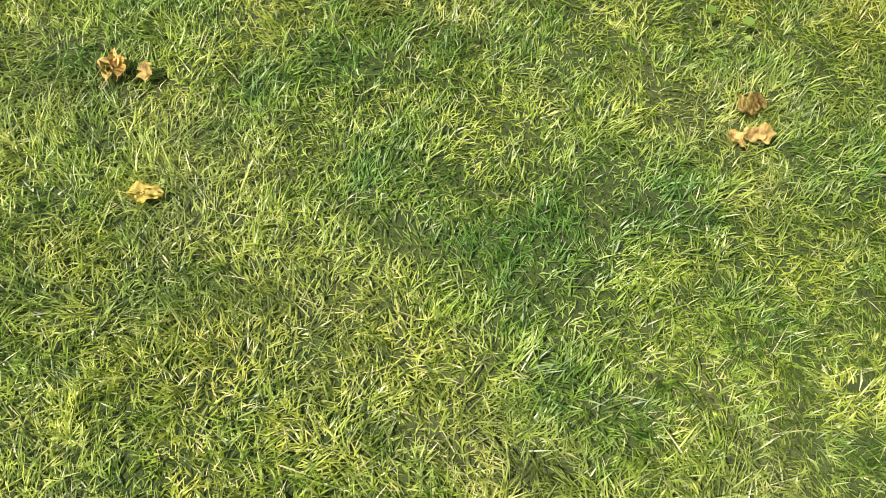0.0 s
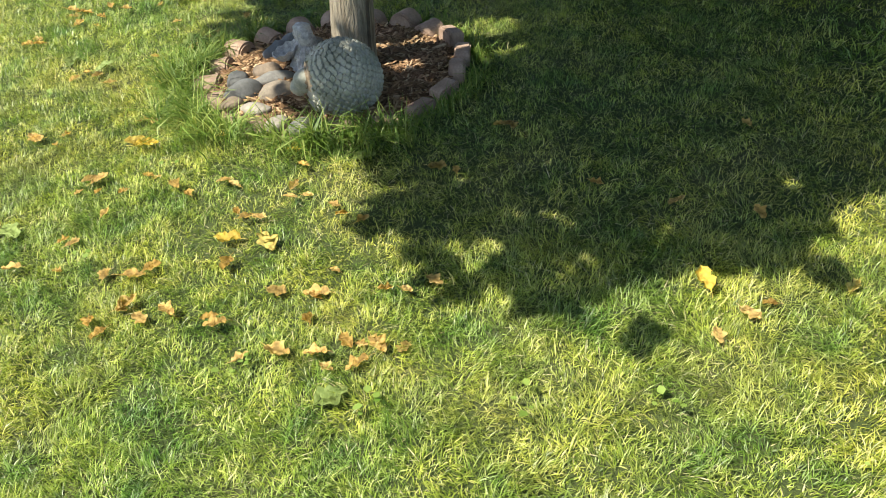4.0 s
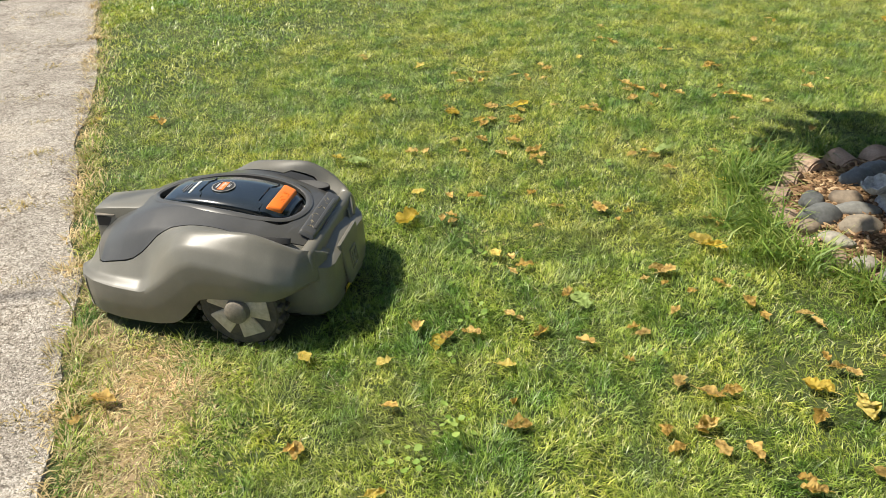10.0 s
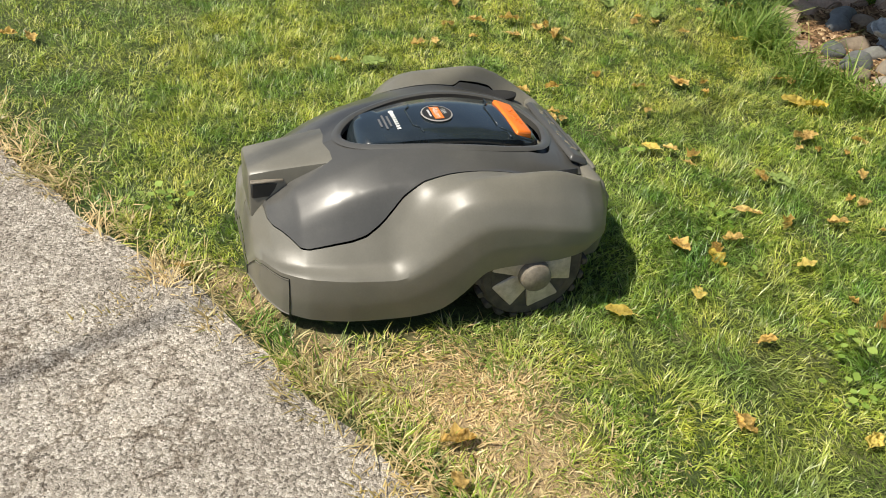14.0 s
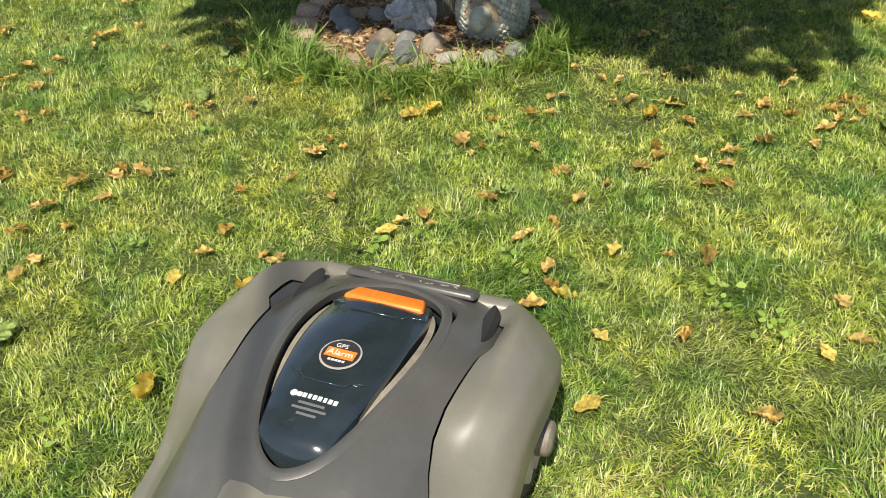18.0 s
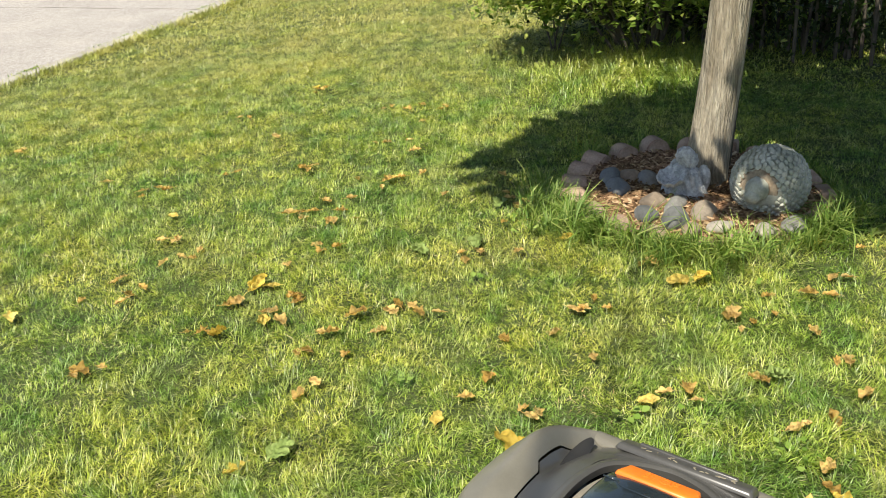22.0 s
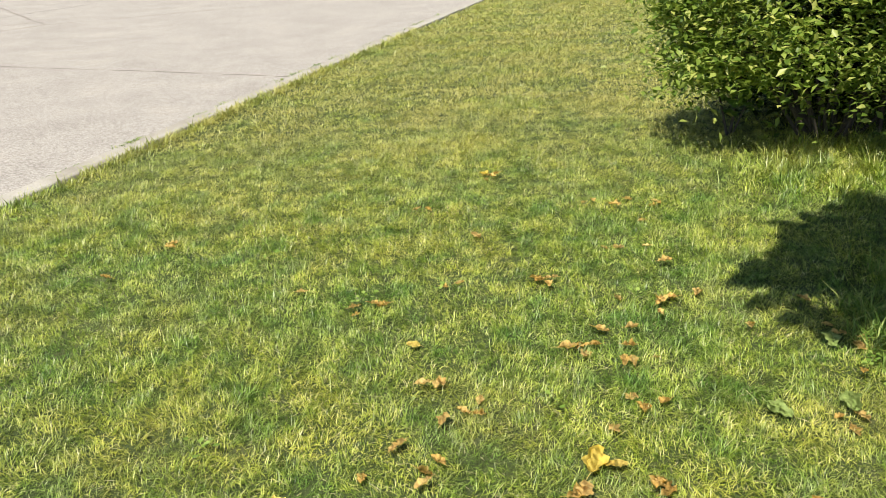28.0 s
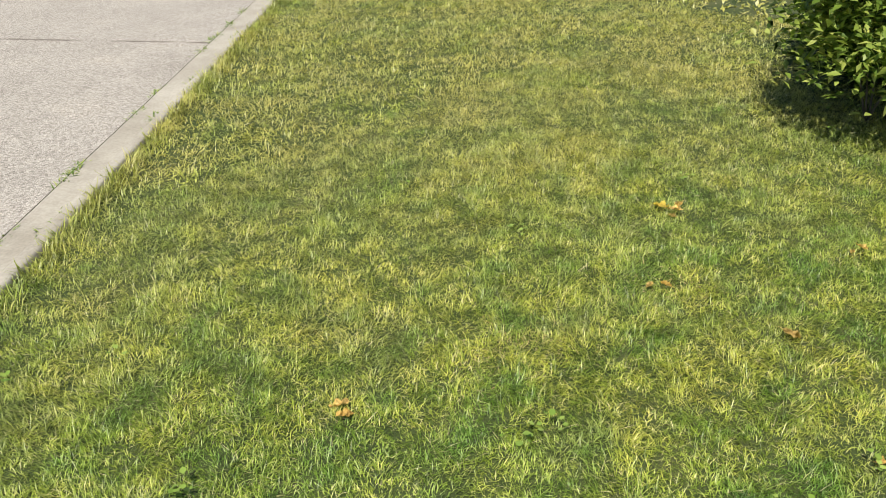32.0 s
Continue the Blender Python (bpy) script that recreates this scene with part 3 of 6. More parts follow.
def tree():
    root = tagged(new("tree"), "young tree with ridged grey-brown bark growing in the block ring", "tree")
    base = Vector((0.017, 0.637, 0.0))
    lean = Vector((0.073, -0.018, 1.0))
    pts = [base + lean * z + Vector((0.006 * math.sin(z * 5), 0.006 * math.cos(z * 4), 0)) for z in (-0.02, 0.03, 0.08, 0.16, 0.3, 0.5, 0.75, 1.0, 1.3, 1.6, 1.9)]
    trunk = bark_tube(pts, [0.102, 0.092, 0.085, 0.080, 0.077, 0.075, 0.073, 0.071, 0.067, 0.062, 0.054], 56, 0.007, 3)
    bmesh.ops.subdivide_edges(trunk, edges=[e for e in trunk.edges if abs(e.verts[0].co.z - e.verts[1].co.z) > 0.03], cuts=3)
    part("trunk", trunk, M_BARK, root, "ridged grey-brown trunk", smooth=70)
    scar = box_bm(0.022, 0.012, 0.62, (0, 0, 0), 0.005, 2, (0.5, 1.0))
    for v in scar.verts:
        v.co.x += 0.008 * math.sin(v.co.z * 9)
    part("bark_scar", scar, M_STEM, root, "dark split in the bark", m=Matrix.Translation(base + lean * 0.40 + Vector((0.062, -0.044, 0))) @ Vector((0.073, -0.018, 1)).to_track_quat("Z", "Y").to_matrix().to_4x4() @ pose(0, 0, 0, 0, 0, 55))
    r = random.Random(3)
    top = pts[-1]
    for k in (0, 1, 2, 3, 5, 6):
        a = 2 * math.pi * k / 7 + r.uniform(-0.2, 0.2)
        b = top + Vector((0, 0, r.uniform(-0.35, 0.0)))
        tips = [b, b + Vector((math.cos(a) * 0.4, math.sin(a) * 0.4, 0.3)), b + Vector((math.cos(a) * 1.0, math.sin(a) * 1.0, 0.5 + r.uniform(-0.1, 0.3)))]
        part("limb", tube_bm(tips, [0.03, 0.02, 0.008], 8), M_BARK, root)
    g = np.random.default_rng(31)
    n = 4600
    v = g.normal(size=(n, 3))
    v /= np.linalg.norm(v, axis=1, keepdims=True)
    rad = g.uniform(0.0, 1.0, n) ** (1 / 2.2)
    lump = 1 + 0.10 * np.sin(5 * np.arctan2(v[:, 1], v[:, 0]) + 0.7) + 0.08 * np.sin(9 * np.arctan2(v[:, 1], v[:, 0]))
    c = v * rad[:, None] * np.stack([1.58 * lump, 1.50 * lump, 0.62 + 0 * lump], 1) + np.array([-0.12, -0.0, 2.25])
    low = g.normal(size=(1000, 3))
    low /= np.linalg.norm(low, axis=1, keepdims=True)
    c = np.concatenate([c, low * (g.uniform(0, 1, 1000) ** 0.45)[:, None] * np.array([0.76, 0.70, 0.4]) + np.array([-1.14, 0.72, 2.2])])
    # an opening in the crown through which the sun reaches the trunk
    along = c[:, 0] / SUN_TO.x
    at_y, at_z = c[:, 1] - along * SUN_TO.y, c[:, 2] - along * SUN_TO.z
    c = c[~((np.abs(at_y - 0.655) < np.where(at_z > 0.4, 0.24, 0.18)) & (at_z > 0.05) & (at_z < 1.3))]
    # the crown's ragged southern and eastern sides
    fall = c[:, :2] - (c[:, 2] / SUN_TO.z)[:, None] * np.array([SUN_TO.x, SUN_TO.y])
    side = np.interp(fall[:, 1], [-0.95, -0.79, -0.49, -0.24, -0.07, 0.19, 0.27, 0.34], [0.66, 0.44, 0.28, 0.22, 0.12, -0.03, -0.35, -0.6])
    east = np.interp(fall[:, 0], [0.58, 0.8, 1.0, 1.19, 1.31, 1.52, 1.87, 2.3], [-0.9, -0.88, -0.76, -0.69, -0.56, -0.38, -0.13, 0.2])
    north = np.interp(fall[:, 0], [-0.65, -0.35, -0.1, 0.3, 0.7, 1.1, 1.8, 2.6], [1.32, 1.54, 1.74, 1.82, 1.80, 1.72, 1.74, 1.5])
    c, fall, side, east = (q[fall[:, 1] < north + 0.06 * np.sin(fall[:, 0] * 13) - 0.06] for q in (c, fall, side, east))
    c = c[((fall[:, 0] > side + 0.05 * np.sin(fall[:, 1] * 23)) | (fall[:, 1] > 0.34)) & (fall[:, 1] > east + 0.05 * np.sin(fall[:, 0] * 19))]
    # small gaps that let flecks of sun fall on the bed
    for fx, fy, fz, fr in ((-0.50, 0.62, 0.09, 0.19), (-0.45, 0.78, 0.09, 0.17), (-0.37, 0.56, 0.06, 0.15), (-0.36, 0.30, 0.06, 0.13), (-0.12, 0.17, 0.03, 0.12), (0.12, 0.10, 0.02, 0.10)):
        q = c - np.array([fx, fy, fz])
        off = q - (q @ np.array(SUN_TO))[:, None] * np.array(SUN_TO)
        c = c[np.linalg.norm(off, axis=1) > fr]
    # unseen leaves added to the crown only to shade the hedge's foot
    over = g.normal(size=(1500, 3))
    over /= np.linalg.norm(over, axis=1, keepdims=True)
    c = np.concatenate([c, over * (g.uniform(0, 1, 1500) ** 0.4)[:, None] * np.array([0.62, 0.36, 0.22]) + np.array([0.55, 1.22, 2.6])])
    leaf_cloud("crown", c, (0.11, 0.2), M_CROWN, root, "spreading crown of broad green and yellow leaves", 32, (0, 0.5, 0.75), 0.3, 0.9)
    return root


tree()

# mulch bed and chips
bm = lathe_bm([(0.0, 0.03), (0.2, 0.032), (0.36, 0.026), (0.44, 0.012), (0.47, -0.01)], 48)
for v in bm.verts:
    v.co += Vector((RING.x, RING.y, 0.008 * noise.noise(v.co * 14)))
bed = tagged(new("mulch_bed", finish(bm, "mulch_bed", M_MULCH, 60)), "dark bark mulch bed round the tree trunk", "mulch", kind="structure")


def chips(name, n, spread, size, mat, label, seed, z0=0.03):
    g = np.random.default_rng(seed)
    a, q = g.uniform(0, 2 * np.pi, n), np.sqrt(g.uniform(0, 1, n)) * spread
    c = np.stack([RING.x + q * np.cos(a), RING.y + q * np.sin(a), z0 + g.uniform(-0.006, 0.014, n) - 0.02 * (q / spread) ** 4], 1)
    yaw, tilt = g.uniform(0, 2 * np.pi, n), g.uniform(-0.5, 0.5, n)
    d = np.stack([np.cos(yaw) * np.cos(tilt), np.sin(yaw) * np.cos(tilt), np.sin(tilt)], 1)
    s = np.stack([-np.sin(yaw), np.cos(yaw), g.uniform(-0.4, 0.4, n)], 1)
    u = np.cross(d, s)
    L, W, T = g.uniform(*size, n)[:, None] / 2, g.uniform(0.0016, 0.0046, n)[:, None], g.uniform(0.001, 0.003, n)[:, None]
    vs = np.stack([c + sx * L * d * (0.8 if sz > 0 else 1) + sy * W * s + sz * T * u for sx in (-1, 1) for sy in (-1, 1) for sz in (-1, 1)], 1)
    k = (np.arange(n) * 8)[:, None]
    quads = np.concatenate([k + np.array([f]) for f in ([0, 1, 3, 2], [4, 6, 7, 5], [0, 4, 5, 1], [2, 3, 7, 6], [1, 5, 7, 3])], 0)
    return tagged(new(name, mesh_from(name, vs.reshape(-1, 3), quads, None, [mat])), label, "mulch", kind="stuff")


chips("bark_chips", 9500, 0.44, (0.03, 0.085), M_CHIP, "loose brown bark chips covering the bed", 41)


def edging_block(kind, seed):
    """One low cement edging block: a rounded top on a straight foot."""
    r = random.Random(seed)
    w, d, h = (0.11, 0.10, 0.095) if kind == "round" else (0.115, 0.06, 0.10)
    bm = bmesh.new()
    prof = []
    steps = 10
    for k in range(steps + 1):
        a = math.pi * k / steps
        prof.append((math.cos(a) * w / 2, (h - w * 0.5) + math.sin(a) * w * 0.5) if kind == "round" else
                    (math.copysign(min(abs(math.cos(a)) ** 0.35, 1), math.cos(a)) * w / 2, h * 0.78 + math.sin(a) ** 0.6 * h * 0.22))
    prof = [(w / 2, -0.03)] + prof + [(-w / 2, -0.03)]
    a = [bm.verts.new((x, -d / 2, z)) for x, z in prof]
    b = [bm.verts.new((x, d / 2, z)) for x, z in prof]
    bm.faces.new(a)
    bm.faces.new(list(reversed(b)))
    for k in range(len(prof)):
        j = (k + 1) % len(prof)
        bm.faces.new((a[k], b[k], b[j], a[j]))
    bmesh.ops.recalc_face_normals(bm, faces=bm.faces)
    sharp = [e for e in bm.edges if len(e.link_faces) == 2 and e.calc_face_angle() > 0.9]
    bmesh.ops.bevel(bm, geom=sharp, offset=0.007, segments=2, affect="EDGES")
    for v in bm.verts:
        v.co += Vector([0.003 * noise.noise(v.co * 30 + Vector((seed, k, 0))) for k in range(3)])
    return finish(bm, "edging_block", M_BLOCK, 45)


BLOCKS = [edging_block("round", 1), edging_block("round", 2), edging_block("flat", 3), edging_block("flat", 4)]
_r = random.Random(12)
_n = 20
for k in range(_n):
    ang = 2 * math.pi * k / _n + 0.1
    side = math.cos(ang - 2.6) > -0.35
    me = BLOCKS[(k % 2) if side else 2 + k % 2]
    ob = new("edging_block", me)
    rad = 0.475 + _r.uniform(-0.014, 0.014)
    ob.matrix_basis = pose(RING.x + rad * math.cos(ang), RING.y + rad * math.sin(ang), -0.022 - _r.uniform(0, 0.02) - 0.034 * max(0.0, min(1.0, 0.35 - math.sin(ang))), _r.uniform(-9, 9), _r.uniform(-6, 6), math.degrees(ang) + 90 + _r.uniform(-10, 10))
    tagged(ob, "round-topped reddish cement edging block in the tree ring" if side else "flat-topped pale red cement edging block in the tree ring", "edging block", "blocks round the tree")


M_TRIMSTONE = surface("earth_stained_stone", [(0.3, (0.20, 0.14, 0.085)), (0.7, (0.42, 0.36, 0.26))], 24.0, 0.9, grain=90, grain_mix=0.4)


def scale_ball(at, radius, head_to):
    """Garden ornament: a ball covered in overlapping petal scales, with a small plain muzzle."""
    bm = bmesh.new()
    bmesh.ops.create_icosphere(bm, subdivisions=4, radius=radius * 0.955)
    n = 560
    for k in range(n):
        z = 1 - 2 * (k + 0.5) / n
        a = k * 2.399963
        p = Vector((math.sqrt(1 - z * z) * math.cos(a), math.sqrt(1 - z * z) * math.sin(a), z))
        if p.z < -0.85 or p.dot(head_to) > 0.86:
            continue
        q = p.to_track_quat("Z", "Y").to_matrix().to_4x4() @ pose(0, 0, 0, 16, 0, (k * 37) % 50 - 25)
        r = radius * (0.082 + 0.014 * math.sin(k * 1.7))
        rim = [Vector((math.cos(b) * r * (0.86 if i % 2 else 1.0), math.sin(b) * r * 1.15, 0.0)) for i, b in enumerate([2 * math.pi * j / 9 for j in range(9)])]
        base = Matrix.Translation(p * radius * 0.95) @ q
        top = bm.verts.new(base @ Vector((0, 0, radius * 0.075)))
        mid = [bm.verts.new(base @ (v * 0.8 + Vector((0, 0, radius * 0.06)))) for v in rim]
        low = [bm.verts.new(base @ v) for v in rim]
        for i in range(9):
            j = (i + 1) % 9
            bm.faces.new((top, mid[i], mid[j]))
            bm.faces.new((mid[i], low[i], low[j], mid[j]))
    for off, rr in ((head_to * radius * 0.93, 0.31), (head_to * radius * 1.12 + Vector((0, 0.006, -0.024)), 0.22)):
        m = bmesh.new()
        bmesh.ops.create_icosphere(m, subdivisions=3, radius=radius * rr)
        bmesh.ops.translate(m, verts=m.verts, vec=off)
        add_bm(bm, m)
    for v in bm.verts:
        v.co += Vector([0.003 * noise.noise(v.co * 40 + Vector((7 * k, 0, 0))) for k in range(3)])
    ob = new("garden_ornament", finish(bm, "garden_ornament", M_SHELLBALL, 50))
    ob.data.materials.append(M_TRIMSTONE)
    for f in ob.data.polygons:
        d = f.center.normalized()
        if 0.85 < d.dot(head_to) and f.center.length < radius * 0.99 and d.z > head_to.z - 0.1:
            f.material_index = 1
    ob.location = at
    return tagged(ob, "round grey garden ornament covered in petal scales on the mulch", "garden ornament")


scale_ball((0.014, 0.346, 0.112), 0.136, Vector((-0.95, -0.27, 0.14)).normalized())


def lumpy_statue(at):
    """Garden statue: one plain draped shape leaning on another, holding a shallow scalloped dish."""
    bm = bmesh.new()
    prof = [(0.0, 0.0), (0.062, 0.0), (0.066, 0.02), (0.058, 0.045), (0.05, 0.075), (0.046, 0.10), (0.034, 0.118), (0.019, 0.126), (0.031, 0.140), (0.038, 0.158), (0.033, 0.178), (0.019, 0.190), (0.0, 0.194)]
    for dx, dy, k, tilt in ((0.012, 0.024, 1.0, 8), (0.02, -0.036, 0.9, -9)):
        m = lathe_bm([(r * k, z * k) for r, z in prof], 40)
        bmesh.ops.subdivide_edges(m, edges=[e for e in m.edges if e.calc_length() > 0.012], cuts=1)
        bmesh.ops.recalc_face_normals(m, faces=m.faces)
        for v in m.verts:
            a = math.atan2(v.co.y, v.co.x)
            body = max(0.0, min(1.0, (0.12 - v.co.z) / 0.03))
            v.co += v.normal * (body * 0.006 * math.sin(a * 9 + v.co.z * 60) + 0.004 * noise.noise(v.co * 38) + 0.005 * noise.noise(v.co * 120))
        bmesh.ops.rotate(m, verts=m.verts, cent=(0, 0, 0), matrix=Matrix.Rotation(radians(tilt), 3, "X"))
        bmesh.ops.translate(m, verts=m.verts, vec=(dx, dy, 0))
        add_bm(bm, m)
    for sy in (-1, 1):
        m = bmesh.new()
        bmesh.ops.create_icosphere(m, subdivisions=3, radius=1.0)
        for v in m.verts:
            v.co = Vector((v.co.x * 0.018 + 0.05, v.co.y * 0.03 + sy * 0.062, v.co.z * 0.05 + 0.075)) + Vector((0, 0, 0.004 * math.sin(v.co.y * 14)))
        add_bm(bm, m)
    dish = lathe_bm([(0.0, -0.016), (0.03, -0.008), (0.05, 0.010), (0.058, 0.026), (0.053, 0.027), (0.044, 0.012), (0.028, -0.001), (0.0, -0.004)], 36)
    for v in dish.verts:
        a = math.atan2(v.co.y, v.co.x)
        v.co.z += 0.0045 * math.cos(a * 9) * (v.co.xy.length / 0.06)
    bmesh.ops.rotate(dish, verts=dish.verts, cent=(0, 0, 0), matrix=Matrix.Rotation(radians(-18), 3, "Y"))
    bmesh.ops.translate(dish, verts=dish.verts, vec=(-0.055, 0.018, 0.078))
    add_bm(bm, dish)
    ob = new("garden_statue", finish(bm, "garden_statue", M_STATUE, 55))
    ob.matrix_basis = pose(*at, 0, 0, 12) @ Matrix.Diagonal((0.94, 0.94, 1.05, 1))
    return tagged(ob, "small pale grey garden statue holding a dish by the trunk", "statue")


lumpy_statue((-0.155, 0.60, 0.022))


def rock(x, y, z, sx, sy, sz, turn, seed, tone="grey"):
    bm = bmesh.new()
    bmesh.ops.create_icosphere(bm, subdivisions=3, radius=1.0)
    for v in bm.verts:
        v.co += v.co * (0.22 * noise.noise(v.co * 1.2 + Vector((seed * 3.1, 0, 0))) + 0.05 * noise.noise(v.co * 4 + Vector((0, seed, 0))))
        v.co = Vector((v.co.x * sx, v.co.y * sy, v.co.z * sz))
        if tone.startswith("ribbed"):
            v.co.z *= 1 + 0.10 * math.sin(v.co.x / sx * 11)
    ob = new("river_stone", finish(bm, "river_stone", STONE_MATS[tone.split()[0]], 80))
    ob.matrix_basis = pose(x, y, z, 0, 0, turn)
    return tagged(ob, f"smooth {tone} river stone lying on the mulch", "stone", "stones in the tree ring")


STONES = ((-0.225, 0.90, 0.075, 0.045, 0.040, "ribbed grey", 40), (-0.285, 0.805, 0.075, 0.045, 0.038, "ribbed grey", 60), (-0.165, 0.86, 0.052, 0.045, 0.032, "brown", 10), (-0.15, 0.775, 0.065, 0.04, 0.042, "grey", 70),
          (-0.355, 0.455, 0.072, 0.048, 0.042, "dark grey", 35), (-0.262, 0.535, 0.078, 0.034, 0.034, "grey", 20), (-0.235, 0.43, 0.07, 0.042, 0.036, "tan", 15), (-0.30, 0.61, 0.055, 0.045, 0.038, "brown", 0),
          (-0.40, 0.55, 0.05, 0.04, 0.034, "dark grey", 80), (-0.29, 0.315, 0.055, 0.032, 0.024, "pale tan", -15), (-0.385, 0.36, 0.04, 0.032, 0.026, "brown", 30), (-0.20, 0.20, 0.045, 0.035, 0.022, "pale", 50), (-0.10, 0.155, 0.06, 0.04, 0.03, "grey brown", 10))
STONE_TONES = {"brown": (0.30, 0.235, 0.165), "tan": (0.34, 0.285, 0.21), "pale": (0.43, 0.39, 0.315), "grey": (0.25, 0.245, 0.22), "dark": (0.17, 0.175, 0.165), "ribbed": (0.20, 0.215, 0.215)}
STONE_MATS = {k: surface(k + "_stone", [(0.3, tuple(v * 0.7 for v in c)), (0.55, c), (0.75, tuple(v * 1.25 for v in c))], 12.0, 0.8, grain=80, grain_mix=0.4, bump_scale=45, bump_strength=0.4, bump_dist=0.003, vary=0.15) for k, c in STONE_TONES.items()}
for k, (x, y, sx, sy, sz, tone, turn) in enumerate(STONES):
    rock(x, y, 0.03 + sz * 0.25, sx, sy, sz, turn, k, tone)

# tall grass left standing along the ring
g = np.random.default_rng(51)
n = 2900
a = g.choice(g.normal(3.5, 0.8, 46), n) + g.normal(0, 0.035, n)
q = 0.53 + np.abs(g.normal(0, 0.07, n)) + 0.03 * np.sin(a * 21)
tall = np.stack([RING.x + q * np.cos(a), RING.y + q * np.sin(a)], 1)
blades("tall_grass", tall, (0.10, 0.22), (0.003, 0.006), (8, 50), M_TALL, "long unmown grass against the block ring", seed=52, curl=0.9)
a = g.uniform(0, 2 * np.pi, 2600)
q = 0.52 + np.abs(g.normal(0, 0.04, 2600))
tall = np.stack([RING.x + q * np.cos(a), RING.y + q * np.sin(a)], 1)
blades("tall_grass", tall, (0.06, 0.12), (0.003, 0.005), (5, 45), M_TALL, "long grass round the foot of the blocks", seed=53, curl=0.8)

# ---- robot mower: built with its nose along +y, standing on z = 0 ----
M_OLIVE = surface("olive_grey_plastic", [(0.3, (0.140, 0.132, 0.104)), (0.6, (0.176, 0.166, 0.134)), (0.8, (0.215, 0.204, 0.167))], 7.0, 0.39, grain=300, grain_mix=0.12, bump_scale=500, bump_strength=0.10, bump_dist=0.0006, spec=0.5)
M_DECK = surface("dark_grey_gloss_plastic", [(0.3, (0.064, 0.063, 0.058)), (0.6, (0.086, 0.084, 0.077)), (0.8, (0.118, 0.114, 0.103))], 6.0, 0.28, grain=260, grain_mix=0.15, bump_scale=420, bump_strength=0.06, bump_dist=0.0005)
M_BLACK = surface("black_gloss_plastic", [(0.3, (0.013, 0.019, 0.023)), (0.7, (0.025, 0.034, 0.040))], 9.0, 0.17, coat=0.6)
M_MATT = surface("black_matt_plastic", [(0.3, (0.012, 0.012, 0.012)), (0.7, (0.025, 0.024, 0.022))], 14.0, 0.6)
M_ORANGE = surface("orange_plastic", [(0.3, (0.80, 0.17, 0.015)), (0.7, (0.90, 0.22, 0.025))], 12.0, 0.38)
M_TRIM = surface("dusty_beige_seal", [(0.3, (0.17, 0.145, 0.11)), (0.7, (0.30, 0.27, 0.215))], 24.0, 0.8, grain=200, grain_mix=0.3)
M_TYRE = surface("dusty_black_rubber", [(0.3, (0.03, 0.027, 0.022)), (0.7, (0.10, 0.085, 0.062))], 30.0, 0.85, bump_scale=120, bump_strength=0.4)
M_HUB = surface("muddy_beige_plastic", [(0.3, (0.42, 0.35, 0.25)), (0.6, (0.60, 0.52, 0.40)), (0.8, (0.70, 0.64, 0.53))], 28.0, 0.7, grain=120, grain_mix=0.3)
M_YELLOW = surface("yellow_label", [(0.3, (0.75, 0.52, 0.03)), (0.7, (0.85, 0.62, 0.05))], 30.0, 0.4)
M_RUST = surface("dusty_orange_plastic", [(0.3, (0.58, 0.16, 0.04)), (0.7, (0.72, 0.28, 0.10))], 30.0, 0.6, grain=120, grain_mix=0.3)
M_CAP = surface("dull_grey_plastic", [(0.3, (0.15, 0.13, 0.10)), (0.7, (0.26, 0.225, 0.175))], 30.0, 0.6, grain=120, grain_mix=0.3)
M_WHITE = surface("white_print", [(0.3, (0.55, 0.55, 0.53)), (0.7, (0.68, 0.68, 0.66))], 30.0, 0.5)
M_DIM = surface("dim_grey_print", [(0.3, (0.10, 0.10, 0.10)), (0.7, (0.14, 0.14, 0.14))], 30.0, 0.5)
M_STICKER = surface("grey_sticker", [(0.3, (0.28, 0.26, 0.24)), (0.7, (0.40, 0.37, 0.34))], 40.0, 0.45)
M_DUST = surface("dried_clippings", [(0.3, (0.22, 0.19, 0.12)), (0.7, (0.42, 0.37, 0.26))], 40.0, 0.95)


def table(y, rows):
    """A smooth value between rows of (y, value)."""
    ys, vs = zip(*rows)
    if y <= ys[0]:
        return vs[0]
    for k in range(len(ys) - 1):
        if y <= ys[k + 1]:
            u = (y - ys[k]) / (ys[k + 1] - ys[k])
            p0, p1, p2, p3 = vs[max(k - 1, 0)], vs[k], vs[k + 1], vs[min(k + 2, len(vs) - 1)]
            return 0.5 * (2 * p1 + (p2 - p0) * u + (2 * p0 - 5 * p1 + 4 * p2 - p3) * u * u + (3 * p1 - p0 - 3 * p2 + p3) * u ** 3)
    return vs[-1]


W_ROWS = [(-0.342, 0.150), (-0.333, 0.185), (-0.318, 0.215), (-0.295, 0.25), (-0.25, 0.276), (-0.19, 0.287), (-0.1, 0.286), (0.0, 0.281), (0.1, 0.272), (0.2, 0.256), (0.27, 0.234), (0.315, 0.203), (0.345, 0.155), (0.362, 0.09)]
H_ROWS = [(-0.342, 0.194), (-0.333, 0.210), (-0.318, 0.222), (-0.25, 0.245), (-0.18, 0.266), (-0.08, 0.282), (0.02, 0.284), (0.12, 0.272), (0.2, 0.249), (0.27, 0.217), (0.32, 0.182), (0.35, 0.148), (0.362, 0.105)]
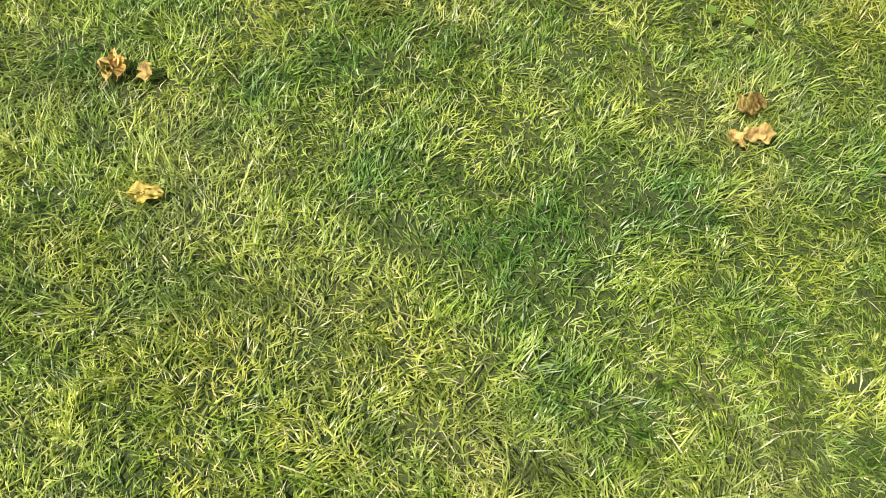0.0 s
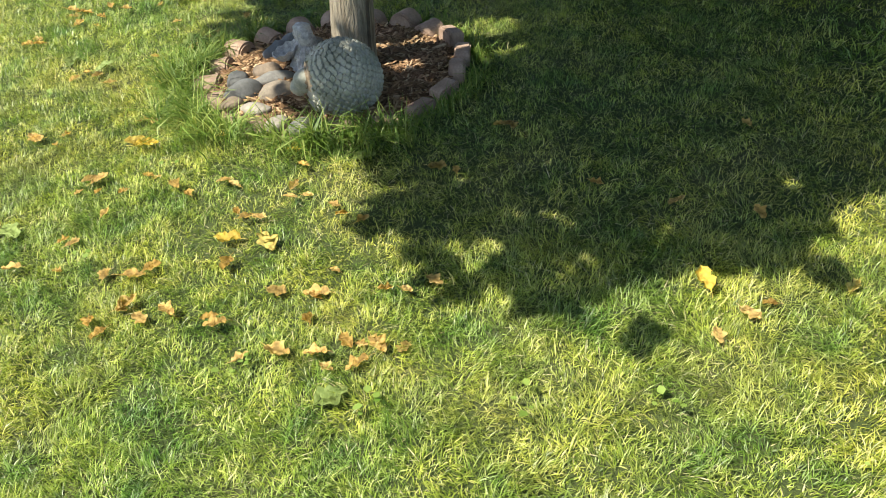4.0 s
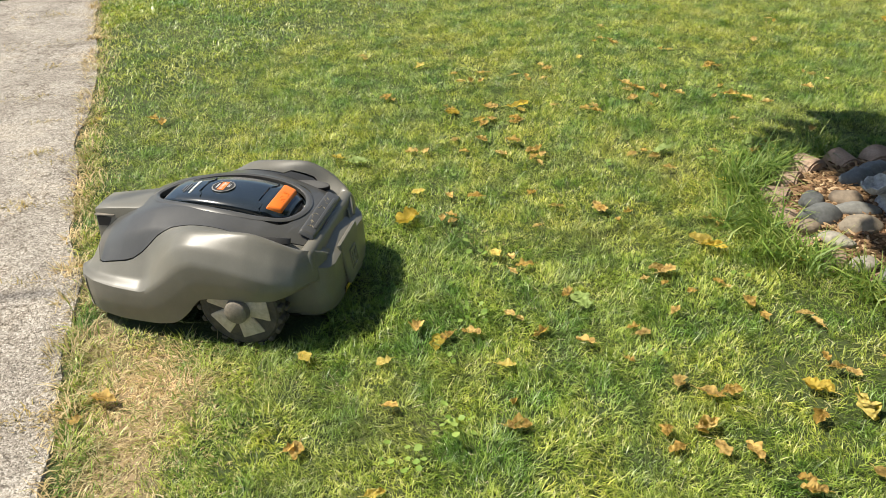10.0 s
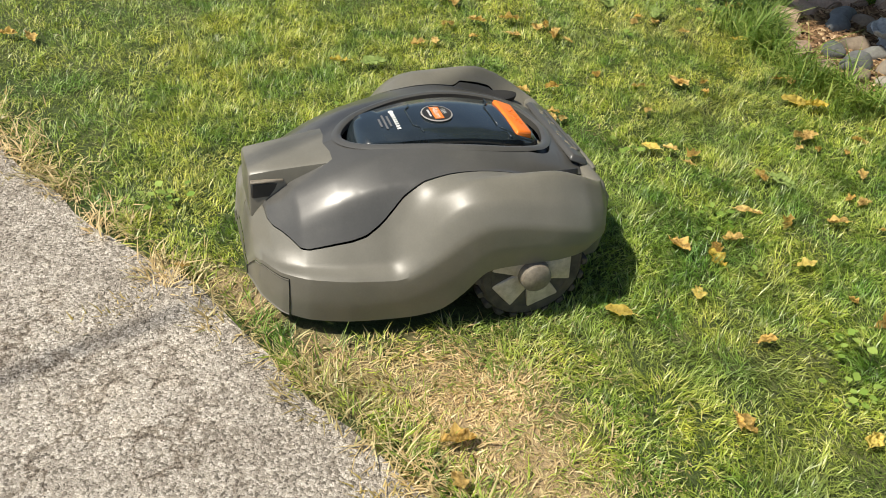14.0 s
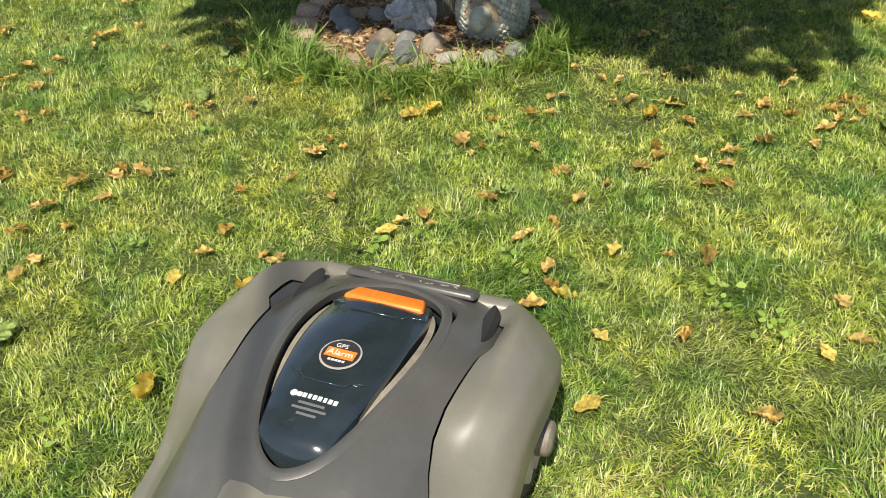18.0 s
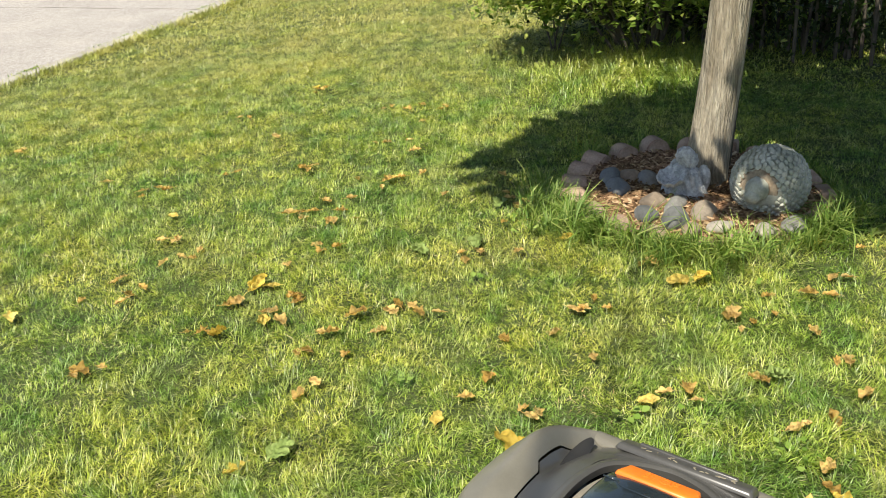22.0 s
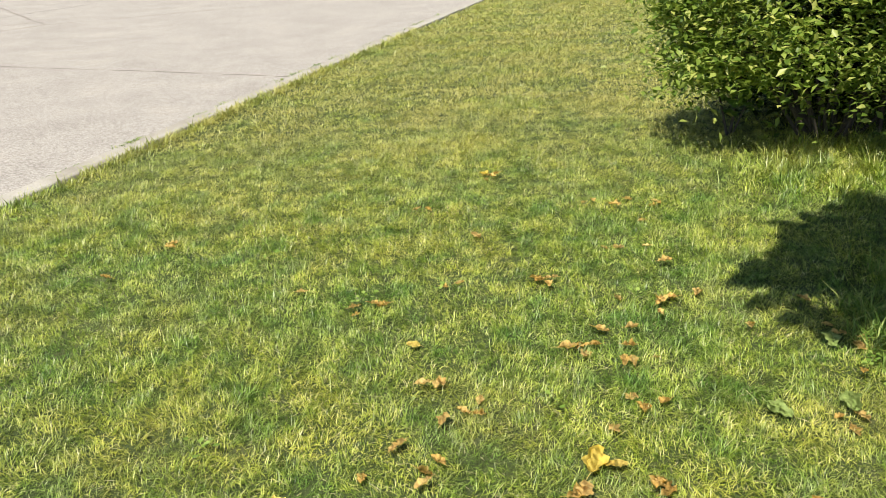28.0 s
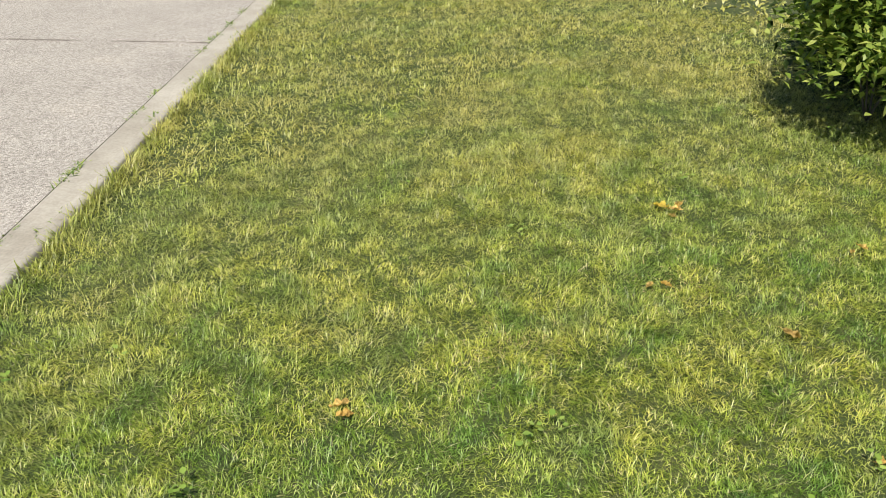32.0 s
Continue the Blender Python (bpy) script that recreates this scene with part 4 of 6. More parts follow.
B_ROWS = [(-0.342, 0.162), (-0.333, 0.155), (-0.318, 0.150), (-0.24, 0.134), (-0.12, 0.132), (-0.05, 0.124), (-0.008, 0.082), (0.03, 0.054), (0.08, 0.043), (0.2, 0.038), (0.3, 0.040), (0.362, 0.052)]


def shell(s, y):
    """A point of the mower's skin: s from 0 on the middle line to 1 at the lower rim, y along it. The side's ridge runs high over the
    rear wheel, swings down behind the hood and goes low to the nose."""
    w, h, b = table(y, W_ROWS), table(y, H_ROWS), table(y, B_ROWS)
    a = abs(s)
    u = max(0.0, min(1.0, (y + 0.06) / 0.19))
    f = u * u * (3 - 2 * u)
    ridge = (h - 0.062) * (1 - f) + min(0.128, h - 0.03) * f
    edge = h - 0.020 - 0.012 * f
    hump = (h - 0.012) * (1 - f) + (0.55 * edge + 0.45 * ridge - 0.004) * f
    slope = (h - 0.030) * (1 - f) + (0.16 * edge + 0.84 * ridge - 0.001) * f
    xs = [(0, 0), (0.3, 0.36 * w), (0.5, 0.60 * w), (0.64, (0.765 - 0.01 * f) * w), (0.75, (0.915 - 0.035 * f) * w), (0.83, 0.995 * w), (0.92, 1.0 * w), (1.0, 0.965 * w)]
    zs = [(0, h), (0.3, h - 0.006), (0.5, edge), (0.64, hump), (0.75, slope), (0.83, ridge), (0.92, ridge + (b - ridge) * 0.5), (1.0, b)]
    x, z = 0.35 * table(a, xs) + 0.65 * straight(a, xs), 0.35 * table(a, zs) + 0.65 * straight(a, zs)
    z += 0.024 * math.exp(-((y + 0.205) / 0.10) ** 2 - ((a - 0.635) / 0.08) ** 2) - 0.010 * math.exp(-((y + 0.20) / 0.07) ** 2 - ((a - 0.50) / 0.05) ** 2)
    return Vector((math.copysign(x, s) if s else 0.0, y, z))


def s_at(x, y):
    return x / table(y, W_ROWS) / 1.2


def oval(y):
    """Half the width of the well in the lid's surround."""
    u = (y + 0.04) / 0.208
    if abs(u) >= 1:
        return 0.0
    return (0.102 - 0.028 * u - 0.014 * u * u) * (1 - abs(u) ** 12) ** 0.45


def seam(y):
    """Where the dark top gives way to the olive side, as s."""
    return straight(y, [(-0.318, 0.44), (-0.255, 0.45), (-0.235, 0.51), (-0.21, 0.545), (-0.14, 0.545), (-0.12, 0.51), (0.0, 0.495), (0.05, 0.505), (0.09, 0.54), (0.135, 0.61), (0.16, 0.64), (0.185, 0.65), (0.262, 0.655), (0.275, 0.64), (0.314, 0.44), (0.322, 0.37), (0.330, 0.02), (0.362, 0.0)])


def skin(y0, y1, lo, hi, ny, ns, lift=0.0, side=1, thick=0.003):
    """A panel of the skin between two lines lo(y) and hi(y), with turned-in rims."""
    bm = bmesh.new()
    rows = []
    for k in range(ny + 1):
        y = y0 + (y1 - y0) * k / ny
        a, b = lo(y), hi(y)
        k1 = int(ns * 0.65)
        if a < 0.81 and b > 0.832:
            # one line of the grid runs along the ridge
            steps = [a + (0.83 - a) * j / k1 for j in range(k1)] + [0.83 + (b - 0.83) * j / (ns - k1) for j in range(ns - k1 + 1)]
        else:
            steps = [a + (b - a) * j / ns for j in range(ns + 1)]
        rows.append([bm.verts.new(shell(side * q, y) + Vector((0, 0, lift))) for q in steps])
    for r, q in zip(rows, rows[1:]):
        for j in range(ns):
            bm.faces.new((r[j], r[j + 1], q[j + 1], q[j]))
    bmesh.ops.remove_doubles(bm, verts=bm.verts[:], dist=1e-5)
    bmesh.ops.recalc_face_normals(bm, faces=bm.faces)
    up = sum((f.normal.z for f in bm.faces))
    if up < 0:
        bmesh.ops.reverse_faces(bm, faces=bm.faces[:])
    rim = [e for e in bm.edges if e.is_boundary]
    inset = {v: v.co - v.normal * thick * 2.5 for e in rim for v in e.verts}
    made = {v: bm.verts.new(p) for v, p in inset.items()}
    for e in rim:
        a, b = e.verts
        try:
            bm.faces.new((a, b, made[b], made[a]))
        except ValueError:
            pass
    return bm


def outline_block(out, y0, y1, z0, z1, n=26, grow=1.0, crown=0.0, follow=None):
    """A block whose plan is +-out(y); its top may be crowned or follow a height along y."""
    bm = bmesh.new()
    ring = []
    ys = [y0 + (y1 - y0) * (0.5 - 0.5 * math.cos(math.pi * k / n)) for k in range(n + 1)]
    top, bot = [], []
    for y in ys:
        o = max(out(y), 1e-3)
        zt = follow(y) if follow else z1
        top.append([bm.verts.new((x * o, y, zt + crown * (1 - x * x) - (0.004 if abs(x) == 1 else 0))) for x in (-1, -0.93, -0.5, 0, 0.5, 0.93, 1)])
        bot.append([bm.verts.new((x * o * grow, y, z0)) for x in (-1, 1)])
    for k in range(n):
        for j in range(6):
            bm.faces.new((top[k][j], top[k][j + 1], top[k + 1][j + 1], top[k + 1][j]))
        bm.faces.new((bot[k][0], top[k][0], top[k + 1][0], bot[k + 1][0]))
        bm.faces.new((top[k][6], bot[k][1], bot[k + 1][1], top[k + 1][6]))
        bm.faces.new((bot[k][1], bot[k][0], bot[k + 1][0], bot[k + 1][1]))
    for k in (0, n):
        bm.faces.new((bot[k][0], *top[k], bot[k][1]))
    return bm


def text_part(words, size, mat, parent, m, depth=0.0006, name="print"):
    cu = bpy.data.curves.new(name, "FONT")
    cu.body, cu.size, cu.extrude, cu.align_x, cu.align_y = words, size, depth, "CENTER", "CENTER"
    tmp = bpy.data.objects.new("tmp_text", cu)
    scene.collection.objects.link(tmp)
    dg = bpy.context.evaluated_depsgraph_get()
    me = bpy.data.meshes.new_from_object(tmp.evaluated_get(dg))
    bpy.data.objects.remove(tmp)
    me.materials.clear()
    me.materials.append(mat)
    ob = new(name, me)
    ob.parent, ob.matrix_basis = parent, m
    return ob


def lug_wheel():
    """A drive wheel turned about x: rubber tyre with tread lugs, beige rim with spokes, cap."""
    bm = lathe_bm([(0.062, -0.027), (0.098, -0.029), (0.104, -0.024), (0.106, 0.0), (0.104, 0.024), (0.098, 0.029), (0.062, 0.027)], 40, "X")
    lugs = []
    for k in range(20):
        for side in (-1, 1):
            b = box_bm(0.026, 0.017, 0.012, (side * 0.0165, 0, 0.1085), 0.002, 1, (0.85, 0.75))
            bmesh.ops.rotate(b, verts=b.verts, cent=(0, 0, 0), matrix=Matrix.Rotation(2 * math.pi * (k + (0.5 if side > 0 else 0)) / 20, 3, "X"))
            lugs.append(b)
    tyre = bm
    rim = lathe_bm([(0.078, -0.022), (0.083, -0.027), (0.083, -0.029), (0.081, -0.029), (0.078, -0.026), (0.078, 0.02), (0.078, 0.022)], 40, "X")
    spokes = []
    for k in range(5):
        b = box_bm(0.018, 0.040, 0.056, (-0.024, 0, 0.051), 0.005, 2, (0.75, 1.75))
        bmesh.ops.rotate(b, verts=b.verts, cent=(0, 0, 0), matrix=Matrix.Rotation(2 * math.pi * k / 5, 3, "X"))
        spokes.append(b)
    cap = lathe_bm([(0.0, -0.057), (0.023, -0.056), (0.029, -0.051), (0.032, -0.030), (0.033, -0.015), (0.0, -0.014)], 24, "X")
    disc = lathe_bm([(0.0, -0.014), (0.080, -0.014), (0.080, 0.004), (0.0, 0.004)], 32, "X")
    return tyre, lugs, rim, spokes, cap, disc


def robot_mower(m):
    root = new("robot_mower")
    root.matrix_basis = m
    tagged(root, "dusty olive-grey robot mower with orange stop button on the lawn", "lawn mower")
    # underside and inner body
    part("chassis", box_bm(0.36, 0.60, 0.085, (0, 0.02, 0.078), 0.02, 2), M_MATT, root, "black plastic underside")
    inner = bmesh.new()
    add_bm(inner, box_bm(0.34, 0.34, 0.07, (0, -0.04, 0.14), 0.02, 2))
    part("inner_body", inner, M_MATT, root, "black inner body under the shell")
    # top panel round the well, in two mirrored halves joined
    top = bmesh.new()
    for side in (1, -1):
        add_bm(top, skin(-0.313, 0.330, lambda y: min(s_at(oval(y), y), seam(y)), seam, 130, 14, 0.0, side))
    part("top_panel", top, M_DECK, root, "dark grey glossy top panel with scratches")
    for side in (1, -1):
        panel = skin(-0.342, 0.3016, lambda y: seam(y) + 0.009, lambda y: 1.0, 120, 26, 0.0, side, 0.001)
        add_bm(panel, skin(0.3016, 0.361, lambda y: seam(y) + (0.009 if y < 0.33 else 0.0), lambda y: 0.8465, 24, 26, 0.0, side, 0.001))
        part("side_panel", panel, M_OLIVE, root, "olive-grey flared side panel")
    nose = bmesh.new()
    for side in (1, -1):
        add_bm(nose, skin(0.3028, 0.362, lambda y: 0.850, lambda y: 1.0, 26, 10, 0.0, side, 0.001))
    front = bmesh.new()
    edge = [shell(s / 10, 0.362) for s in range(-10, 11)]
    front.faces.new([front.verts.new(p) for p in edge])
    add_bm(nose, front)
    part("front_bumper", nose, M_OLIVE, root, "olive-grey rounded front bumper")
    # the charging snout on the nose
    snout = bmesh.new()
    rows = []
    for y, half, zt, zb in ((0.172, 0.066, 0.250, 0.20), (0.20, 0.063, 0.2475, 0.19), (0.25, 0.057, 0.242, 0.17), (0.30, 0.0525, 0.2365, 0.15), (0.341, 0.050, 0.2315, 0.15), (0.345, 0.049, 0.229, 0.15), (0.347, 0.047, 0.222, 0.15)):
        rows.append([snout.verts.new(p) for p in ((-half * 1.12, y, zb), (-half * 1.04, y, zt - 0.012), (-half, y, zt - 0.003), (-half * 0.9, y, zt), (-half * 0.5, y, zt + 0.0015), (half * 0.5, y, zt + 0.0015), (half * 0.9, y, zt), (half, y, zt - 0.003), (half * 1.04, y, zt - 0.012), (half * 1.12, y, zb))])
    for a, b in zip(rows, rows[1:]):
        for k in range(9):
            snout.faces.new((a[k], a[k + 1], b[k + 1], b[k]))
    snout.faces.new(rows[-1])
    snout.faces.new(rows[0])
    block = part("charging_snout", snout, M_OLIVE, root, "raised charging contact housing", smooth=28)
    for side in (-1, 1):
        part("contact_slot", box_bm(0.012, 0.062, 0.030, (side * 0.0500, 0.312, 0.198), 0.003, 1), M_MATT, block, "black contact slot")
        part("contact_plate", box_bm(0.014, 0.060, 0.004, (side * 0.0545, 0.314, 0.217), 0.0015, 1), M_CAP, block, "pale contact plate")
    # well, seal, lid, button
    well = bmesh.new()
    ys = [-0.2475 + 0.415 * k / 80 for k in range(81)]
    for side in (1, -1):
        prev = None
        for y in ys:
            o = oval(y)
            p = shell(side * s_at(o, y), y)
            row = [well.verts.new(p + Vector((0, 0, -0.001))), well.verts.new((p.x * 0.985, p.y, p.z - 0.016)), well.verts.new((p.x * 0.96, p.y, p.z - 0.030)), well.verts.new((0, p.y, p.z - 0.030))]
            if prev:
                for j in range(3):
                    well.faces.new((prev[j], prev[j + 1], row[j + 1], row[j]))
            prev = row
    part("lid_well", well, M_BLACK, root, "glossy black well round the lid")
    seal = bmesh.new()
    prev = None
    ring = []
    for k in range(96):
        a = 2 * math.pi * k / 96
        y = -0.042 + 0.185 * math.sin(a)
        c = math.cos(a)
        o = oval(y)
        x = math.copysign(min(abs(c) ** 0.55, 1.0) * o * 0.93, c) if abs(c) > 1e-6 else 0.0
        z = shell(0, y).z - 0.020
        n = Vector((c, math.sin(a), 0)).normalized() * 0.0105
        ring.append([seal.verts.new((x, y, z + 0.004)), seal.verts.new((x - n.x, y - n.y, z + 0.005)), seal.verts.new((x - n.x * 1.1, y - n.y * 1.1, z - 0.012)), seal.verts.new((x, y, z - 0.012))])
    for k in range(96):
        a, b = ring[k], ring[(k + 1) % 96]
        for j in range(4):
            seal.faces.new((a[j], a[(j + 1) % 4], b[(j + 1) % 4], b[j]))
    part("lid_seal", seal, M_TRIM, root, "dusty beige rubber seal")

    def lid_out(y):
        return table(y, [(-0.220, 0.056), (-0.206, 0.070), (-0.15, 0.081), (-0.05, 0.081), (0.04, 0.071), (0.105, 0.060), (0.136, 0.055), (0.146, 0.050), (0.150, 0.040)])

    def lid_top(y):
        return shell(0, max(min(y, 0.12), -0.15)).z - 0.002 - 30 * max(0.0, y - 0.118) ** 2 - 0.42 * max(0.0, -0.165 - y)

    lid = part("lid", outline_block(lid_out, -0.222, 0.150, 0.232, 0.28, 40, 1.05, 0.004, lid_top), M_BLACK, root, "glossy black display lid")

    def on_lid(x, y, lift=0.0075):
        slope = math.degrees(math.atan2(lid_top(y + 0.01) - lid_top(y - 0.01), 0.02))
        o = lid_out(y)
        return pose(x, y, lid_top(y) + 0.004 * (1 - (x / o) ** 2) - 0.004 + lift, slope, 0, 0)

    stop = box_bm(0.134, 0.044, 0.02, (0, 0, 0), 0.005, 3, (0.94, 0.86))
    for v in stop.verts:
        v.co.x *= 1 + v.co.y * 4.0
    button = part("stop_button", stop, M_ORANGE, root, "bright orange stop button")
    button.matrix_basis = pose(0, -0.186, lid_top(-0.186) + 0.0005, 15, 0, 0)
    text_part("STOP", 0.024, M_ORANGE, button, pose(0, -0.001, 0.0101, 0, 0, 180), 0.0008, "lettering")
    # ridges on the lid
    for x0, y0, x1, y1 in ((-0.04, -0.108, 0.04, -0.108), (-0.08, -0.122, -0.055, -0.122), (0.055, -0.122, 0.08, -0.122), (-0.055, -0.122, -0.044, -0.11), (0.055, -0.122, 0.044, -0.11),
                           (-0.03, 0.062, 0.03, 0.062), (-0.03, 0.062, -0.04, 0.052), (0.03, 0.062, 0.04, 0.052), (-0.04, 0.052, -0.058, 0.049), (0.04, 0.052, 0.058, 0.049)):
        ln = math.hypot(x1 - x0, y1 - y0)
        r = part("lid_ridge", box_bm(ln, 0.0022, 0.0026, (0, 0, 0), 0.0008, 1), M_BLACK, lid, "")
        r.matrix_basis = on_lid((x0 + x1) / 2, (y0 + y1) / 2 - 0.03, 0.0050) @ pose(0, 0, 0, 0, 0, math.degrees(math.atan2(y1 - y0, x1 - x0)))
    # round sticker and prints, read from the nose
    stk = part("sticker", lathe_bm([(0.0, 0.001), (0.031, 0.001), (0.0315, 0.0), (0.0, 0.0)], 40), M_STICKER, lid, "round grey and orange alarm sticker", m=on_lid(0, -0.024, 0.0056))
    part("sticker_face", lathe_bm([(0.0, 0.0004), (0.0285, 0.0004), (0.0285, 0.0), (0.0, 0.0)], 40), M_MATT, stk, "dark sticker face", m=pose(0, 0, 0.0012))
    part("sticker_stripe", box_bm(0.046, 0.0185, 0.0006, (0, 0, 0), 0.0002, 1), M_ORANGE, stk, "orange stripe", m=pose(0, 0.0005, 0.0018))
    text_part("Alarm", 0.0165, M_WHITE, stk, pose(0, 0.0005, 0.0024, 0, 0, 180), 0.0002, "lettering")
    text_part("GPS", 0.0115, M_WHITE, stk, pose(0.004, -0.0145, 0.0022, 0, 0, 180), 0.0002, "lettering")
    for k in range(5):
        part("print_bar", box_bm(0.004, 0.004, 0.0004, (0, 0, 0)), M_WHITE, stk, m=pose(-0.011 + 0.0055 * k, 0.0155, 0.002))
    for k, wd in enumerate((0.007, 0.006, 0.005, 0.006, 0.006, 0.005, 0.006, 0.006)):
        part("print_bar", box_bm(wd, 0.0075, 0.0005, (0, 0, 0), 0.0001, 1), M_WHITE, lid, m=on_lid(0.022 - 0.0078 * k, 0.060, 0.0048))
    part("print_emblem", lathe_bm([(0.0038, 0.0), (0.0052, 0.0), (0.0052, 0.0005), (0.0038, 0.0005), (0.0038, 0.0)], 20), M_WHITE, lid, m=on_lid(0.031, 0.060, 0.0048))
    for k, wd in enumerate((0.04, 0.052, 0.03)):
        part("print_bar", box_bm(wd, 0.004, 0.0005, (0, 0, 0), 0.0001, 1), M_DIM, lid, m=on_lid(-0.002, 0.072 + 0.0085 * k, 0.0047))
    # raised rim round the well
    rim = bmesh.new()
    ring = []
    for k in range(110):
        a = 2 * math.pi * k / 110
        y = -0.040 + 0.2065 * math.sin(a)
        c = math.cos(a)
        x = math.copysign(abs(c) ** 0.5 * max(oval(y), 0.02), c) if abs(c) > 1e-6 else 0.0
        n = Vector((c, math.sin(a) * 0.9, 0)).normalized()
        base = shell(s_at(abs(x), y), y).z
        ring.append([rim.verts.new((x + n.x * d, y + n.y * d, base + dz)) for d, dz in ((-0.002, -0.012), (-0.002, 0.0), (0.003, 0.002), (0.008, 0.0012), (0.016, -0.003))])
    for k in range(110):
        p, q = ring[k], ring[(k + 1) % 110]
        for j in range(4):
            rim.faces.new((p[j], p[j + 1], q[j + 1], q[j]))
    part("well_rim", rim, M_DECK, root, "dark glossy raised rim round the lid")
    # black slivers laid in the grip creases as their shade
    for side in (-1, 1):
        grip = outline_block(lambda y: 0.014 * max(0.05, 1 - (y / 0.060) ** 2) ** 0.5, -0.058, 0.058, -0.010, 0.003, 18, 1.0, 0.001)
        part("grip_crease_shade", grip, M_MATT, root, "black sliver standing in for shade in the grip crease beside the top panel", m=pose(side * 0.158, -0.205, shell(0.545, -0.205).z - 0.0075, 0, -side * 30, 0))
    # rear handle and tail
    handle = box_bm(0.24, 0.046, 0.012, (0, 0, 0), 0.005, 3, (0.94, 0.8))
    hb = part("rear_handle", handle, M_DECK, root, "dark glossy rear carrying handle with dried clippings")
    hb.matrix_basis = pose(0, -0.290, 0.231, 22, 0, 0)
    part("handle_bar", box_bm(0.17, 0.010, 0.006, (0, 0, 0), 0.0025, 3), M_DECK, hb, m=pose(0, -0.010, 0.0065))
    tail = bmesh.new()

    def tail_out(y):
        return table(y, [(-0.362, 0.130), (-0.355, 0.162), (-0.33, 0.186), (-0.25, 0.195), (-0.1, 0.195)])

    n = 22
    rows = []
    for k in range(n + 1):
        y = -0.362 + 0.262 * (k / n) ** 1.6
        o = tail_out(y)
        back = max(0.0, 1 - (y + 0.362) / 0.05)
        zs = [(0.86, 0.040 + 0.014 * back), (0.97, 0.062), (1.0, 0.10), (0.985, 0.125), (0.955, 0.150), (0.93, 0.185 - 0.02 * back)]
        rows.append([tail.verts.new((-o * f, y, z)) for f, z in zs] + [tail.verts.new((0, y, 0.205 - 0.03 * back))] + [tail.verts.new((o * f, y, z)) for f, z in reversed(zs)])
    for r, q in zip(rows, rows[1:]):
        for j in range(12):
            tail.faces.new((r[j], r[j + 1], q[j + 1], q[j]))
    tail.faces.new(rows[0])
    t = part("rear_bumper", tail, M_OLIVE, root, "olive-grey rear bumper dusty with soil")
    # the skirt that joins tail and shell at the back
    lipb = box_bm(0.40, 0.05, 0.05, (0, -0.305, 0.195), 0.014, 3, (0.9, 0.7))
    part("rear_apron", lipb, M_OLIVE, root, "olive-grey panel under the handle")
    plate = box_bm(0.125, 0.014, 0.118, (0, 0, 0), 0.007, 2)
    for v in plate.verts:
        v.co.x *= 1 + v.co.z * 3.0
    pl = part("emblem_plate", plate, M_OLIVE, t, "raised plate with a moulded emblem", m=pose(0, -0.364, 0.128, -8, 0, 0))
    emb = box_bm(0.05, 0.004, 0.052, (0, 0, 0), 0.0015, 1)
    hole = [box_bm(0.05, 0.004, 0.006, (0, 0, 0.023), 0.001, 1), box_bm(0.05, 0.004, 0.006, (0, 0, -0.023), 0.001, 1), box_bm(0.006, 0.004, 0.05, (-0.022, 0, 0), 0.001, 1), box_bm(0.006, 0.004, 0.05, (0.022, 0, 0), 0.001, 1),
            box_bm(0.006, 0.004, 0.028, (-0.009, 0, 0), 0.001, 1), box_bm(0.006, 0.004, 0.028, (0.009, 0, 0), 0.001, 1), box_bm(0.018, 0.004, 0.006, (0, 0, 0), 0.001, 1)]
    emb.clear()
    for b in hole:
        add_bm(emb, b)
    part("emblem", emb, M_OLIVE, pl, m=pose(0, -0.0078, -0.006))
    for side in (-1, 1):
        part("rear_recess", box_bm(0.058, 0.02, 0.05, (0, 0, 0), 0.008, 2, (1.0, 0.6)), M_MATT, t, "dark recess in the rear bumper", m=pose(side * 0.112, -0.338, 0.152, 0, 0, side * 9))
    lab = part("warning_label", box_bm(0.15, 0.0016, 0.0135, (0, 0, 0), 0.0004, 1), M_MATT, t, "black and yellow warning label", m=pose(0, -0.3645, 0.066, 6, 0, 0))
    for k in range(8):
        sq = box_bm(0.0155, 0.0008, 0.0105, (0, 0, 0)) if k % 2 else bmesh.new()
        if not k % 2:
            v = [sq.verts.new(p) for p in ((-0.008, 0, -0.005), (0.008, 0, -0.005), (0, 0, 0.0055))]
            sq.faces.new(v)
            bmesh.ops.solidify(sq, geom=sq.faces[:], thickness=0.0008)
        part("warning_mark", sq, M_YELLOW, lab, smooth=None, m=pose(-0.065 + 0.0186 * k, -0.0014, 0))
    for z in (0.0058, -0.0058):
        part("label_border", box_bm(0.149, 0.0006, 0.0012, (0, 0, 0)), M_YELLOW, lab, smooth=None, m=pose(0, -0.0011, z))
    # wheels
    for side in (-1, 1):
        tyre, lugs, rim, spokes, cap, disc = lug_wheel()
        flip = pose(side * 0.238, -0.148, 0.105) @ Matrix.Diagonal((1.0, 1.02, 1.02 / 1.115, 1)) @ pose(0, 0, 0, 13, 0, 0) @ (pose(0, 0, 0) if side < 0 else pose(0, 0, 0, 0, 0, 180))
        wheel = part("drive_wheel", tyre, M_TYRE, root, "lugged black rear drive wheel with beige hub", m=flip)
        for b in lugs:
            part("tread_lug", b, M_TYRE, wheel)
        part("rim", rim, M_TYRE, wheel, "dusty dark rim")
        for b in spokes:
            part("spoke", b, M_HUB, wheel, "muddy beige spoke")
        part("hub_cap", cap, M_CAP, wheel, "dull grey hub cap")
        part("wheel_disc", disc, M_RUST, wheel, "dusty orange disc behind the spokes")
